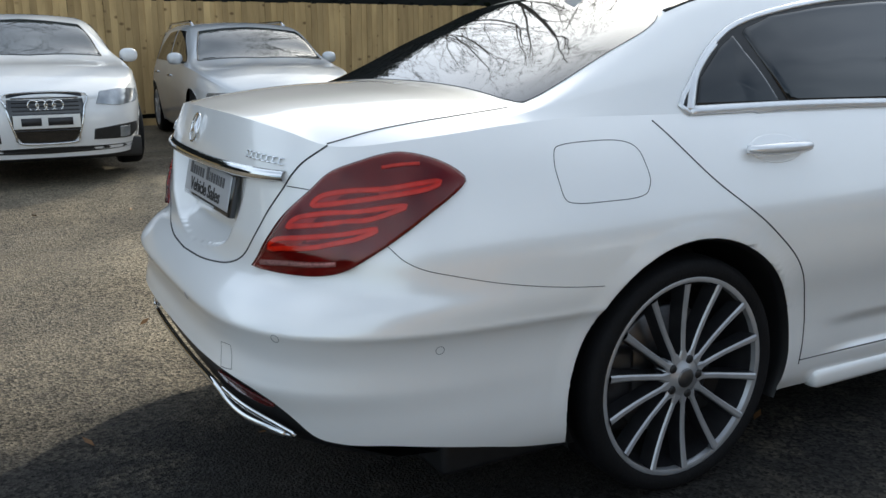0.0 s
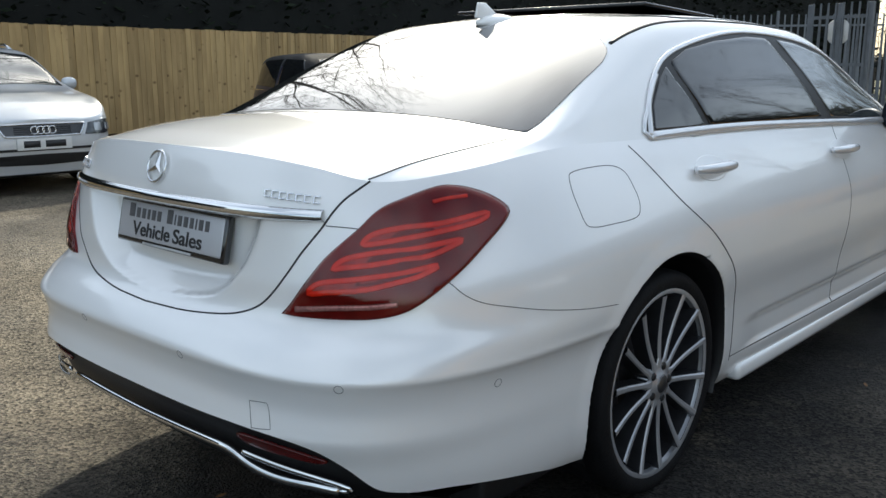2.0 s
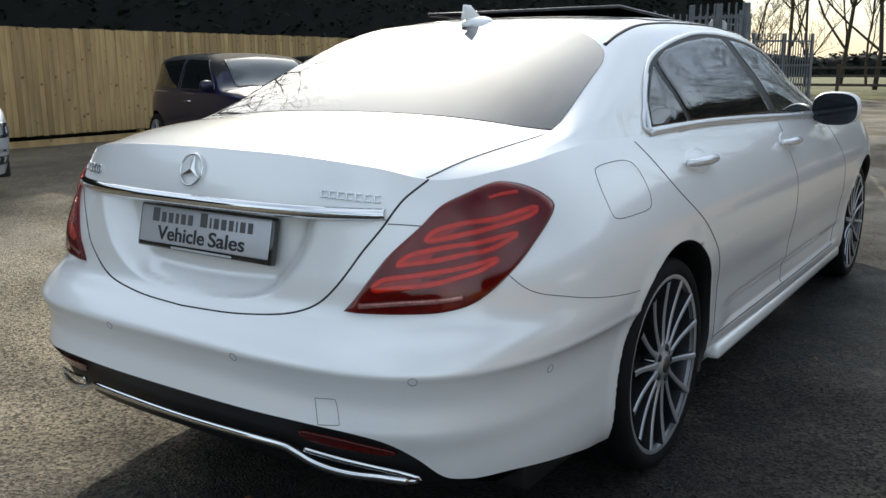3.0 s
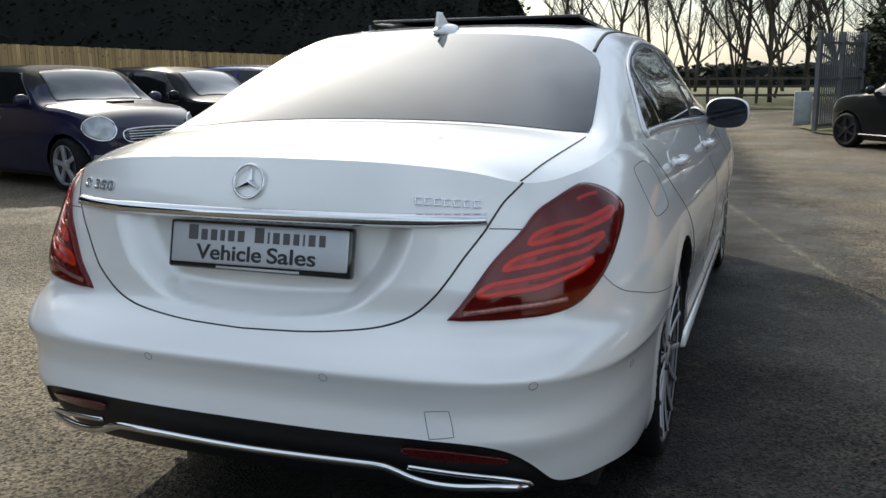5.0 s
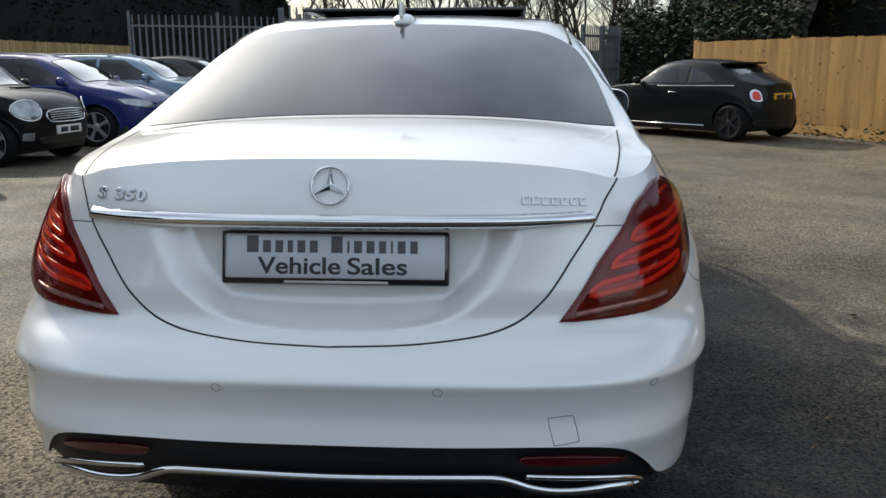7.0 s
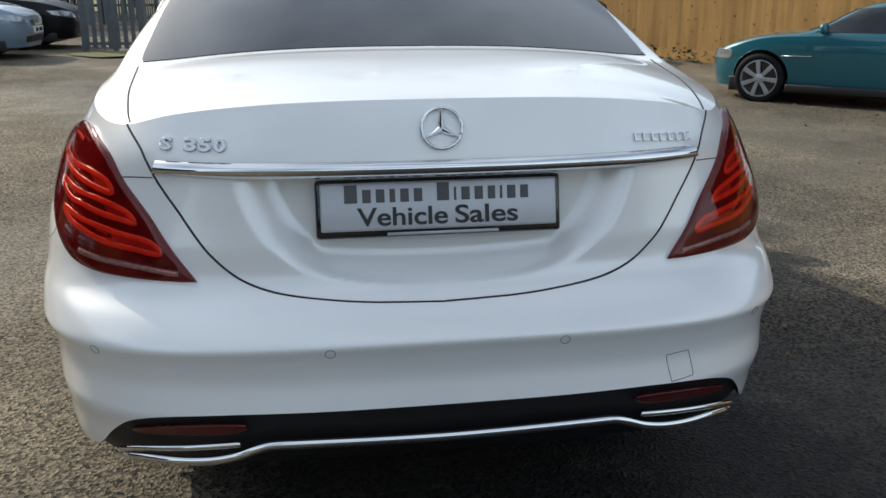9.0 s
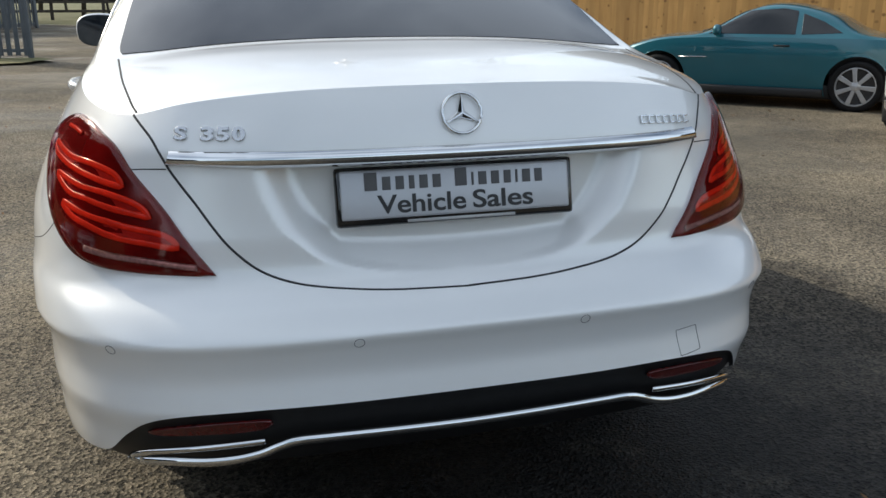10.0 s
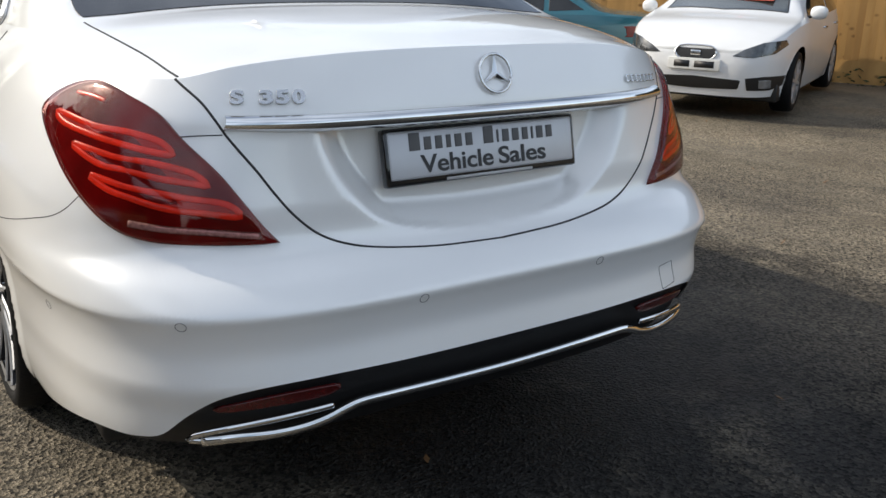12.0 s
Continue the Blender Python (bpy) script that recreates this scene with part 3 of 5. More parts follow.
for flip in (False, True):
    lens = part("tail_lamp", patch(LENS, plain_skin, 0.006, 0.02, 1, 110, flip, 0.006), M["lamp"], saloon, "dark red tail lamp with bright red light bars")
    for bar in BARS:
        guide = part("light_bar", line_on(bar, plain_skin, 0.0066, 0.0112, 1, flip, 90, True, 0.16, 8), M["lamp_bar"], lens)
        part("light_panel", patch(bar, plain_skin, 0.0108, 0.004, 1, 60, flip), M["lamp_fill"], guide)
    part("light_bar", line_on([(.518, .982), (.56, .988), (.607, .990)], plain_skin, 0.005, 0.0100, 1, flip, 20, False, 0.3, 6), M["lamp_bar"], lens)
    part("reverse_strip", line_on([(.166, .741), (.246, .754), (.341, .762), (.406, .769)], plain_skin, 0.0068, 0.0098, 1, flip, 50, False, 0.3, 6), M["clear_lamp"], lens, "clear ribbed reversing strip")
    cv, cf = patch(LENS, plain_skin, 0.0145, 0.010, 1, 110, flip, 0.004)
    cover = part("lens_cover", (cv, cf if flip else [tuple(reversed(q)) for q in cf]), M["cover"], lens, "clear red outer cover")
    cover.visible_shadow = False

# chrome strip over the plate
strip = []
profile = [(.970, .002), (.966, .011), (.956, .016), (.944, .013), (.9365, .004), (.9365, -.05)]
xs = np.linspace(-.592, .592, 90)
for x in xs:
    th = 2 / math.pi * math.asin((abs(x) / WID(.95)) ** (ROUND / 2))
    k = 1 - 0.35 * float(ease((abs(x) - .40) / .2))
    for z, out in profile:
        zz = .953 + (z - .953) * (1.0 if z > .953 else k)
        p = skin(th, zz, False)
        strip.append((math.copysign(p[0], x), p[1] - out, p[2]))
n = len(profile)
part("chrome_strip", (strip, [(i * n + k, (i + 1) * n + k, (i + 1) * n + k + 1, i * n + k + 1) for i in range(len(xs) - 1) for k in range(n - 1)]), M["chrome"], saloon, "bright chrome strip across the boot lid")

# number plate on its holder
plate = part("number_plate", box_mesh(-.264, .264, -.012, .012, -.062, .062, 0.008, pose(0, .094, .861, -12.5, 0, 0)), M["gloss_black"], saloon, "grey dealer plate in a black holder")
pm = pose(0, .0815, .8645, 77.5, 0, 0)
part("plate_face", box_mesh(-.255, .255, -.0125, .0015, -.048, .056, 0.006, pose(0, .0925, .861, -12.5, 0, 0)), M["plate"], plate, "grey plate with dark lettering")


def on_plate(x, z):
    return pose(0, .0925, .861, -12.5, 0, 0) @ pose(x, -.0135, z, 90, 0, 0)


lettering("lettering", "Vehicle", 0.054, M["ink"], plate, on_plate(-.080, -.020), 0.0006, 0.193, 0.0009)
lettering("lettering", "Sales", 0.054, M["ink"], plate, on_plate(.100, -.020), 0.0006, 0.137, 0.0009)
for i, wide2 in enumerate((.031, .022, .022, .016, .022, .022, 0, .030, .009, .022, .022, .020, .009, .022, .021)):
    x0 = -.205 + sum((.031, .022, .022, .016, .022, .022, .014, .030, .009, .022, .022, .020, .009, .022, .021)[:i]) + .0068 * i
    x1, tall = x0 + max(wide2, .001), .038 if i in (0, 7) else .028
    if not wide2:
        continue
    part("name_bar", box_mesh(x0 + .002, x1 - .002, -.001, .001, -.018, tall - .018, 0.0008, pose(0, .0925, .861, -12.5, 0, 0) @ pose(0, -.0135, .030)), M["grey_ink"], plate)
part("address_bar", box_mesh(-.115, .125, -.0005, .0005, -.003, .003, 0, pose(0, .0925, .861, -12.5, 0, 0) @ pose(0, -.0135, -.055)), M["white_ink"], plate)

# round badge
bz = pose(0, .060, 1.033, 72, 0, 0)
ring_pts = [bz @ Vector((.042 * math.cos(a), .042 * math.sin(a), 0)) for a in np.linspace(0, 2 * math.pi, 48, endpoint=False)]
badge = part("badge", tube(ring_pts, 0.0036, 8, True), M["chrome"], saloon, "round chrome badge")
for a in (90, 210, 330):
    bm = bmesh.new()
    box(bm, 0, .040, -.0085, .0085, -.003, .005)
    for v in bm.verts:
        if v.co.x > .02:
            v.co.y *= 0.12
        if v.co.z > 0:
            v.co.y *= 0.15
    bmesh.ops.transform(bm, matrix=bz @ pose(0, 0, 0, 0, 0, a), verts=bm.verts[:])
    part("arm", bm, M["chrome"], badge, smooth=False)

# model figures and word marks on the boot lid
def on_boot(x, z, lift=0.004):
    th = 2 / math.pi * math.asin((abs(x) / WID(z)) ** (ROUND / 2))
    p = skin(th, z, False)
    nv = normal_of(plain_skin, max(th, .004), z)
    if x < 0:
        nv = Vector((-nv.x, nv.y, nv.z))
    at = Vector((math.copysign(p[0], x), p[1], p[2])) + nv * lift
    side = Vector((0, 0, 1)).cross(nv).normalized()
    m = Matrix.Identity(4)
    for k, col in enumerate((side, nv.cross(side).normalized(), nv)):
        m.col[k] = (*col, 0)
    m.translation = at
    return m


for i, ch in enumerate("S 350"):
    if ch != " ":
        lettering("figure", ch, 0.036, M["badge"], saloon, on_boot(-.563 + .0295 * i + (.004 if i < 2 else -.004), 1.001, 0.0028), 0.0016, 0.027, 0.0006, 0.0014)
for i in range(7):
    m = on_boot(.434 + .0215 * i, .998 - .0014 * i, 0.003)
    mark = part("word_mark", box_mesh(-.0085, .0085, -.0016, .0016, -.002, .003, 0.0008, m @ pose(0, -.0075, 0)), M["chrome"], saloon, "small chrome letter of a word mark")
    part("stroke", box_mesh(-.0085, .0085, -.0016, .0016, -.002, .003, 0.0008, m @ pose(0, .0075, 0)), M["chrome"], mark)
    part("stroke", box_mesh(-.0085, -.0050, -.0075, .0075, -.002, .003, 0.0008, m), M["chrome"], mark)

# parking sensors
for flip in (False, True):
    for c, z in ((c_at(-.044, .596), .596), (.358, .598), (.752, .560)):
        if c < .2:
            c = 2 / math.pi * math.asin((.247 / WID(z)) ** (ROUND / 2))
        p, nv = skin(c, z, False), normal_of(plain_skin, c, z)
        q = nv.to_track_quat("Z", "Y").to_matrix().to_4x4()
        loop = [Vector(p) + q @ Vector((.0105 * math.cos(a), .0105 * math.sin(a), 0)) for a in np.linspace(0, 2 * math.pi, 28, endpoint=False)]
        if flip:
            loop = [Vector((-v.x, v.y, v.z)) for v in loop]
        part("parking_sensor", tube(loop, 0.0009, 5, True), M["seam"], saloon, "round parking sensor")

# lower bumper: black insert, reflectors, chrome exhaust trims, valance
def lower(x, z):
    """The bumper's lower face at a half width and height."""
    th = 2 / math.pi * math.asin(min(1, (abs(x) / WID(z)) ** (ROUND / 2)))
    p = skin(th, z, False)
    return np.array([math.copysign(p[0], x), p[1], p[2]])


cols = np.linspace(-.775, .775, 90)
verts, faces = [], []
for x in cols:
    th = 2 / math.pi * math.asin((abs(x) / WID(.44)) ** (ROUND / 2))
    hi = LOW(th)
    for z, back in ((hi + .004, .004), (hi - .006, .016), ((hi + .36) / 2, .020), (.35, .026), (.30, .05), (.25, .12), (.22, .35)):
        p = lower(x, min(z, hi + .004))
        verts.append((p[0], p[1] + back, min(z, hi + .004)))
n = 7
for i in range(len(cols) - 1):
    for k in range(n - 1):
        faces.append((i * n + k, (i + 1) * n + k, (i + 1) * n + k + 1, i * n + k + 1))
diffuser = part("bumper_insert", (verts, faces), M["black"], saloon, "black lower bumper insert")
main = [(-.69, .336), (-.635, .343), (-.56, .342), (-.50, .346), (-.45, .357), (-.41, .373), (-.375, .382), (-.3, .382), (0, .376), (.3, .382), (.375, .382), (.41, .373), (.45, .357), (.50, .346), (.56, .342), (.635, .343), (.69, .336)]
path = smooth_loop(main, 140, False)
part("chrome_trim", tube([Vector(lower(x, z)) + Vector((0, -.004, 0)) for x, z in path], 0.0085, 8, False, 1.35), M["chrome"], diffuser, "chrome trim round the exhaust outlets")
for sg in (-1, 1):
    loop = smooth_loop([(.69, .336), (.712, .338), (.70, .350), (.66, .364), (.60, .374), (.52, .382), (.442, .388)], 50, False)
    part("chrome_trim", tube([Vector(lower(sg * x, z)) + Vector((0, -.002, 0)) for x, z in loop], 0.006, 8, False, 1.2), M["chrome"], diffuser)
    refl = [(sg * .43, .430), (sg * .52, .432), (sg * .60, .424), (sg * .672, .408), (sg * .66, .398), (sg * .58, .402), (sg * .45, .408)]
    part("reflector", patch(refl, lower, -.008, .006, 1 if sg > 0 else 1, 50), M["reflector"], diffuser, "dark red rear reflector")
    bm = bmesh.new()
    box(bm, sg * .58 - .11, sg * .58 + .11, .10, .40, .345, .385, 0.01)
    part("exhaust_box", bm, M["alloy_dark"], diffuser)

# underside, so that the car closes below
part("underbody", box_mesh(-.80, .80, .45, 4.9, .17, .30, 0.02), M["black"], saloon)
for flip in (False, True):
    for hy, hz in HUBS:
        arc = [(math.cos(a), math.sin(a)) for a in np.linspace(-0.35, math.pi + 0.35, 40)]
        verts, faces = [], []
        sg = -1 if flip else 1
        for ca, sa in arc:
            y, z = hy + ARCH * ca, hz + ARCH * sa
            x = skin(c_at(y, max(z, .25)), max(z, .25), False)[0]
            verts += [(sg * (x + .004), y, z), (sg * (x - .012), hy + (ARCH - .010) * ca, hz + (ARCH - .010) * sa), (sg * (x - .03), hy + (ARCH - .008) * ca, hz + (ARCH - .008) * sa), (sg * .58, hy + (ARCH + .01) * ca, hz + (ARCH + .01) * sa)]
        for i in range(len(arc) - 1):
            for k in range(3):
                faces.append((i * 4 + k, i * 4 + 4 + k, i * 4 + 5 + k, i * 4 + 1 + k))
        part("wheel_arch_liner", (verts, faces), M["black"], saloon, "black wheel arch liner")
    bm = bmesh.new()
    sg = -1 if flip else 1
    box(bm, sg * .885 - .03, sg * .885 + .03, 1.72, 3.95, .205, .265, 0.018)
    part("sill_blade", bm, M["pearl"], saloon, "flared white sill blade")

# wheels
def spoke_mesh(w0=.0088, w1=.0072):
    bm = bmesh.new()
    steps, vs = 8, []
    for i in range(steps + 1):
        t = i / steps
        r = .050 + (.262 - .050) * t
        bend = .004 * math.sin(t * math.pi * .5) ** 2
        w = w0 + (w1 - w0) * math.sin(t * math.pi * .85) + .0022 * t + (.010 * max(0, .12 - t) / .12)
        x = -.006 - .007 * math.sin(t * math.pi) + .012 * t
        row = [bm.verts.new((x, bend - w, r)), bm.verts.new((x + .004, bend - w * .55, r)), bm.verts.new((x + .004, bend + w * .55, r)), bm.verts.new((x, bend + w, r)), bm.verts.new((x - .045, bend + w * 1.1, r)), bm.verts.new((x - .045, bend - w * 1.1, r))]
        vs.append(row)
    for i in range(steps):
        for k in range(6):
            q = (k + 1) % 6
            bm.faces.new((vs[i][k], vs[i][q], vs[i + 1][q], vs[i + 1][k]))
    bmesh.ops.recalc_face_normals(bm, faces=bm.faces[:])
    me = bpy.data.meshes.new("spoke")
    bm.to_mesh(me)
    bm.free()
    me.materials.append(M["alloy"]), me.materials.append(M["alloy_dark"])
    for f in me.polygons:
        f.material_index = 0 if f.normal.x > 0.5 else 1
    return me


SPOKE = spoke_mesh()
def wheel_at(x, y, turn):
    rim = part("wheel", lathe([(.262, .0), (.274, .004), (.278, .0), (.276, -.012), (.262, -.02), (.252, -.05), (.245, -.12), (.245, -.2)], 64), M["alloy"], saloon, "multi-spoke alloy wheel with polished faces")
    rim.matrix_local = pose(x, y + .006, .3475, 0, 0, turn) @ Matrix.Scale(1.063, 4)
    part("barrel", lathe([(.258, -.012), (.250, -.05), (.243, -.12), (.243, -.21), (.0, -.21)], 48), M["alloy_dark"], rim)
    tyre = lathe([(.268, -.004), (.276, .003), (.288, .008), (.303, .009), (.316, .003), (.323, -.008), (.327, -.03), (.327, -.075), (.323, -.077), (.323, -.085), (.327, -.087), (.327, -.16), (.323, -.162), (.323, -.17), (.327, -.172), (.327, -.22), (.318, -.25), (.27, -.26)], 72)
    part("tyre", tyre, M["rubber"], rim, "low-profile black tyre")
    part("hub", lathe([(.0, .004), (.030, .004), (.033, .0), (.052, -.004), (.066, -.010), (.068, -.04)], 40), M["alloy"], rim)
    part("hub_cap", lathe([(.0, .0085), (.022, .0085), (.027, .005), (.028, .0)], 32), M["disc"], rim, "grey hub cap")
    part("brake_disc", lathe([(.0, -.085), (.175, -.085), (.180, -.09), (.180, -.11)], 48), M["disc"], rim)
    part("caliper", box_mesh(-.135, -.06, -.21, -.12, -.09, .09, 0.02), M["alloy_dark"], rim)
    for i in range(14):
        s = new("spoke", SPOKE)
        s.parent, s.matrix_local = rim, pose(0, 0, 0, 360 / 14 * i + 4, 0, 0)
    for i in range(5):
        a = 2 * math.pi * i / 5
        part("wheel_bolt", lathe([(.0, .0005), (.0095, .0005), (.0125, -.003), (.0125, -.012)], 12), M["black"], rim).location = (.001, .050 * math.cos(a), .050 * math.sin(a))


for y, _ in HUBS:
    wheel_at(.903, y, 0)
    wheel_at(-.903, y, 180)

# door handles and mirrors
for flip in (False, True):
    sg = -1 if flip else 1
    for y, z in ((1.515, .972), (2.67, .955)):
        p = skin(c_at(y, z), z, False)
        dish = [(y + .105 * math.cos(a), z + .04 * math.sin(a)) for a in np.linspace(0, 2 * math.pi, 14, endpoint=False)]
        cup = part("door_handle", patch(dish, side_skin, .0015, .004, 1, 40, flip), M["pearl"], saloon, "chrome pull handle over a white dish")
        bar = [(sg * (p[0] + k), y + d, z + .004) for d, k in ((-.122, .006), (-.10, .026), (-.045, .036), (.045, .038), (.10, .032), (.122, .010))]
        part("grip", tube(smooth_loop(bar, 24, False), [.012 + .006 * math.sin(math.pi * i / 23) for i in range(24)], 10), M["bright"], cup, "satin chrome grip")
    bm = bmesh.new()
    bmesh.ops.create_uvsphere(bm, u_segments=28, v_segments=18, radius=1)
    for v in bm.verts:
        x, y, z = v.co
        v.co = (math.copysign(abs(x) ** .75, x) * .118, (y * .10 if y > 0 else y * .035), math.copysign(abs(z) ** .75, z) * .083)
    bmesh.ops.transform(bm, matrix=pose(sg * .945, 3.36, 1.075, 0, 0, sg * -8), verts=bm.verts[:])
    mirror = part("door_mirror", bm, M["pearl"], saloon, "white door mirror with dark glass")
    bm = bmesh.new()
    bmesh.ops.create_circle(bm, cap_ends=True, segments=36, radius=1)
    for v in bm.verts:
        x, y, z = v.co
        v.co = (math.copysign(abs(x) ** .75, x) * .110, 0, math.copysign(abs(y) ** .75, y) * .076)
    bmesh.ops.solidify(bm, geom=bm.faces[:], thickness=.006)
    bmesh.ops.transform(bm, matrix=pose(sg * .945, 3.318, 1.075, 0, 0, sg * -8), verts=bm.verts[:])
    part("mirror_glass", bm, M["mirror"], mirror, "dark mirror glass", smooth=False)
    part("mirror_arm", tube([(sg * .86, 3.34, 1.03), (sg * .872, 3.37, 1.035), (sg * .90, 3.37, 1.04)], [.022, .02, .024], 8), M["black"], mirror)

# ---- ground ----
def ground_z(x, y):
    return -0.15 * ease((x - 1.6) / 4) * (1 - ease((y - 9) / 6)) + 0.06 * ease((-x - 1.6) / 4)


def asphalt():
    m = bpy.data.materials.new("asphalt")
    m.use_nodes = True
    n, l = m.node_tree.nodes, m.node_tree.links
    p = n["Principled BSDF"]
    coord = n.new("ShaderNodeTexCoord")

    def tex(kind, scale, **k):
        t = n.new(kind)
        t.inputs["Scale"].default_value = scale
        for key, v in k.items():
            t.inputs[key].default_value = v
        l.new(coord.outputs["Object"], t.inputs["Vector"])
        return t

    def ramp(src, a, b, ca, cb):
        r = n.new("ShaderNodeValToRGB")
        r.color_ramp.elements[0].position, r.color_ramp.elements[1].position = a, b
        r.color_ramp.elements[0].color, r.color_ramp.elements[1].color = (*ca, 1), (*cb, 1)
        l.new(src, r.inputs["Fac"])
        return r.outputs["Color"]

    def mix(kind, fac, a, b):
        x = n.new("ShaderNodeMix")
        x.data_type, x.blend_type = "RGBA", kind
        if isinstance(fac, float):
            x.inputs["Factor"].default_value = fac
        else:
            l.new(fac, x.inputs["Factor"])
        for sock, v in (("A", a), ("B", b)):
            l.new(v, x.inputs[sock])
        return x.outputs["Result"]

    def calc(op, a, b=0.0, c=None):
        x = n.new("ShaderNodeMath")
        x.operation = op
        for k, v in enumerate((a, b) if c is None else (a, b, c)):
            if isinstance(v, (int, float)):
                x.inputs[k].default_value = v
            else:
                l.new(v, x.inputs[k])
        return x.outputs[0]

    def step(v, lo, hi):
        x = n.new("ShaderNodeMapRange")
        x.interpolation_type = "SMOOTHSTEP"
        x.inputs["From Min"].default_value, x.inputs["From Max"].default_value = lo, hi
        l.new(v, x.inputs["Value"])
        return x.outputs["Result"]

    split = n.new("ShaderNodeSeparateXYZ")
    l.new(coord.outputs["Object"], split.inputs[0])
    px, py = split.outputs["X"], split.outputs["Y"]
    patches = tex("ShaderNodeTexNoise", 0.42, Detail=9.0, Roughness=0.62)
    dust = tex("ShaderNodeTexNoise", 1.9, Detail=11.0, Roughness=0.72)
    ragged = tex("ShaderNodeTexNoise", 3.2, Detail=11.0, Roughness=0.75)
    stones = tex("ShaderNodeTexVoronoi", 95.0)
    stones.feature = "F1"
    speck = tex("ShaderNodeTexNoise", 190.0, Detail=3.0)
    wobble = calc("MULTIPLY_ADD", ragged.outputs["Fac"], 1.5, -0.75)
    # tarmac strip coloured darker for the saloon's shadow, between two worn, dusty, sunlit-toned stretches
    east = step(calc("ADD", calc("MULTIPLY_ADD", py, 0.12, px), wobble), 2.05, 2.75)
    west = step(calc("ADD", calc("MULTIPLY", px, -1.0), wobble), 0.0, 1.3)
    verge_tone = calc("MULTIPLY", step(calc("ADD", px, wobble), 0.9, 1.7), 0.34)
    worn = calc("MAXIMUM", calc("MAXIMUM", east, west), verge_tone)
    shaded_tarmac = ramp(patches.outputs["Fac"], 0.38, 0.66, (0.012, 0.0118, 0.0116), (0.026, 0.0252, 0.0242))
    sunlit_old = ramp(patches.outputs["Fac"], 0.36, 0.66, (0.078, 0.069, 0.056), (0.180, 0.155, 0.116))
    base = mix("MIX", worn, shaded_tarmac, sunlit_old)
    film = calc("MULTIPLY", step(dust.outputs["Fac"], 0.50, 0.78), calc("MULTIPLY_ADD", worn, 0.50, 0.40))
    # a pale seam along the edge of the darkened strip
    off = calc("ABSOLUTE", calc("ADD", calc("MULTIPLY_ADD", py, 0.26, px), calc("MULTIPLY_ADD", wobble, 0.10, -2.73)))
    seam = calc("MULTIPLY", calc("SUBTRACT", 1.0, step(off, 0.008, 0.05)), step(ragged.outputs["Fac"], 0.40, 0.58))
    film = calc("MAXIMUM", film, calc("MULTIPLY", seam, 0.5))
    tan = ramp(speck.outputs["Fac"], 0.3, 0.7, (0.10, 0.087, 0.066), (0.30, 0.26, 0.195))
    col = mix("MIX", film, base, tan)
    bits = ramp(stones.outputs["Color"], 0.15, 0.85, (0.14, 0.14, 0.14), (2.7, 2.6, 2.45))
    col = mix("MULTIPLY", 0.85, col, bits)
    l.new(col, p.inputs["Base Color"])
    wet = tex("ShaderNodeTexNoise", 0.55, Detail=6.0)
    rough = ramp(wet.outputs["Fac"], 0.40, 0.56, (0.42, 0.42, 0.42), (0.85, 0.85, 0.85))
    l.new(rough, p.inputs["Roughness"])
    p.inputs["Specular IOR Level"].default_value = 0.2
    b = n.new("ShaderNodeBump")
    b.inputs["Strength"].default_value, b.inputs["Distance"].default_value = 1.0, 0.011
    add = n.new("ShaderNodeMath")
    add.operation = "ADD"
    l.new(stones.outputs["Distance"], add.inputs[0]), l.new(speck.outputs["Fac"], add.inputs[1])
    l.new(add.outputs[0], b.inputs["Height"])
    l.new(b.outputs["Normal"], p.inputs["Normal"])
    return m


lines = sorted({round(v, 2) for v in [s * w for s in (-1, 1) for w in (0, .5, 1, 1.5, 2, 2.5, 3, 3.5, 4, 4.5, 5, 5.5, 6, 7, 8, 9, 10, 11, 12, 13, 14, 15, 16, 18, 20, 24, 30, 45, 80, 200, 900, 2500)]})
verts = [(x, y, ground_z(x, y)) for y in lines for x in lines]
k = len(lines)
tagged(part("ground", (verts, [(j * k + i, j * k + i + 1, (j + 1) * k + i + 1, (j + 1) * k + i) for j in range(k - 1) for i in range(k - 1)]), asphalt()), "worn grey asphalt yard with pale dusty patches, coloured darker in the saloon's shade", "ground", kind="structure")

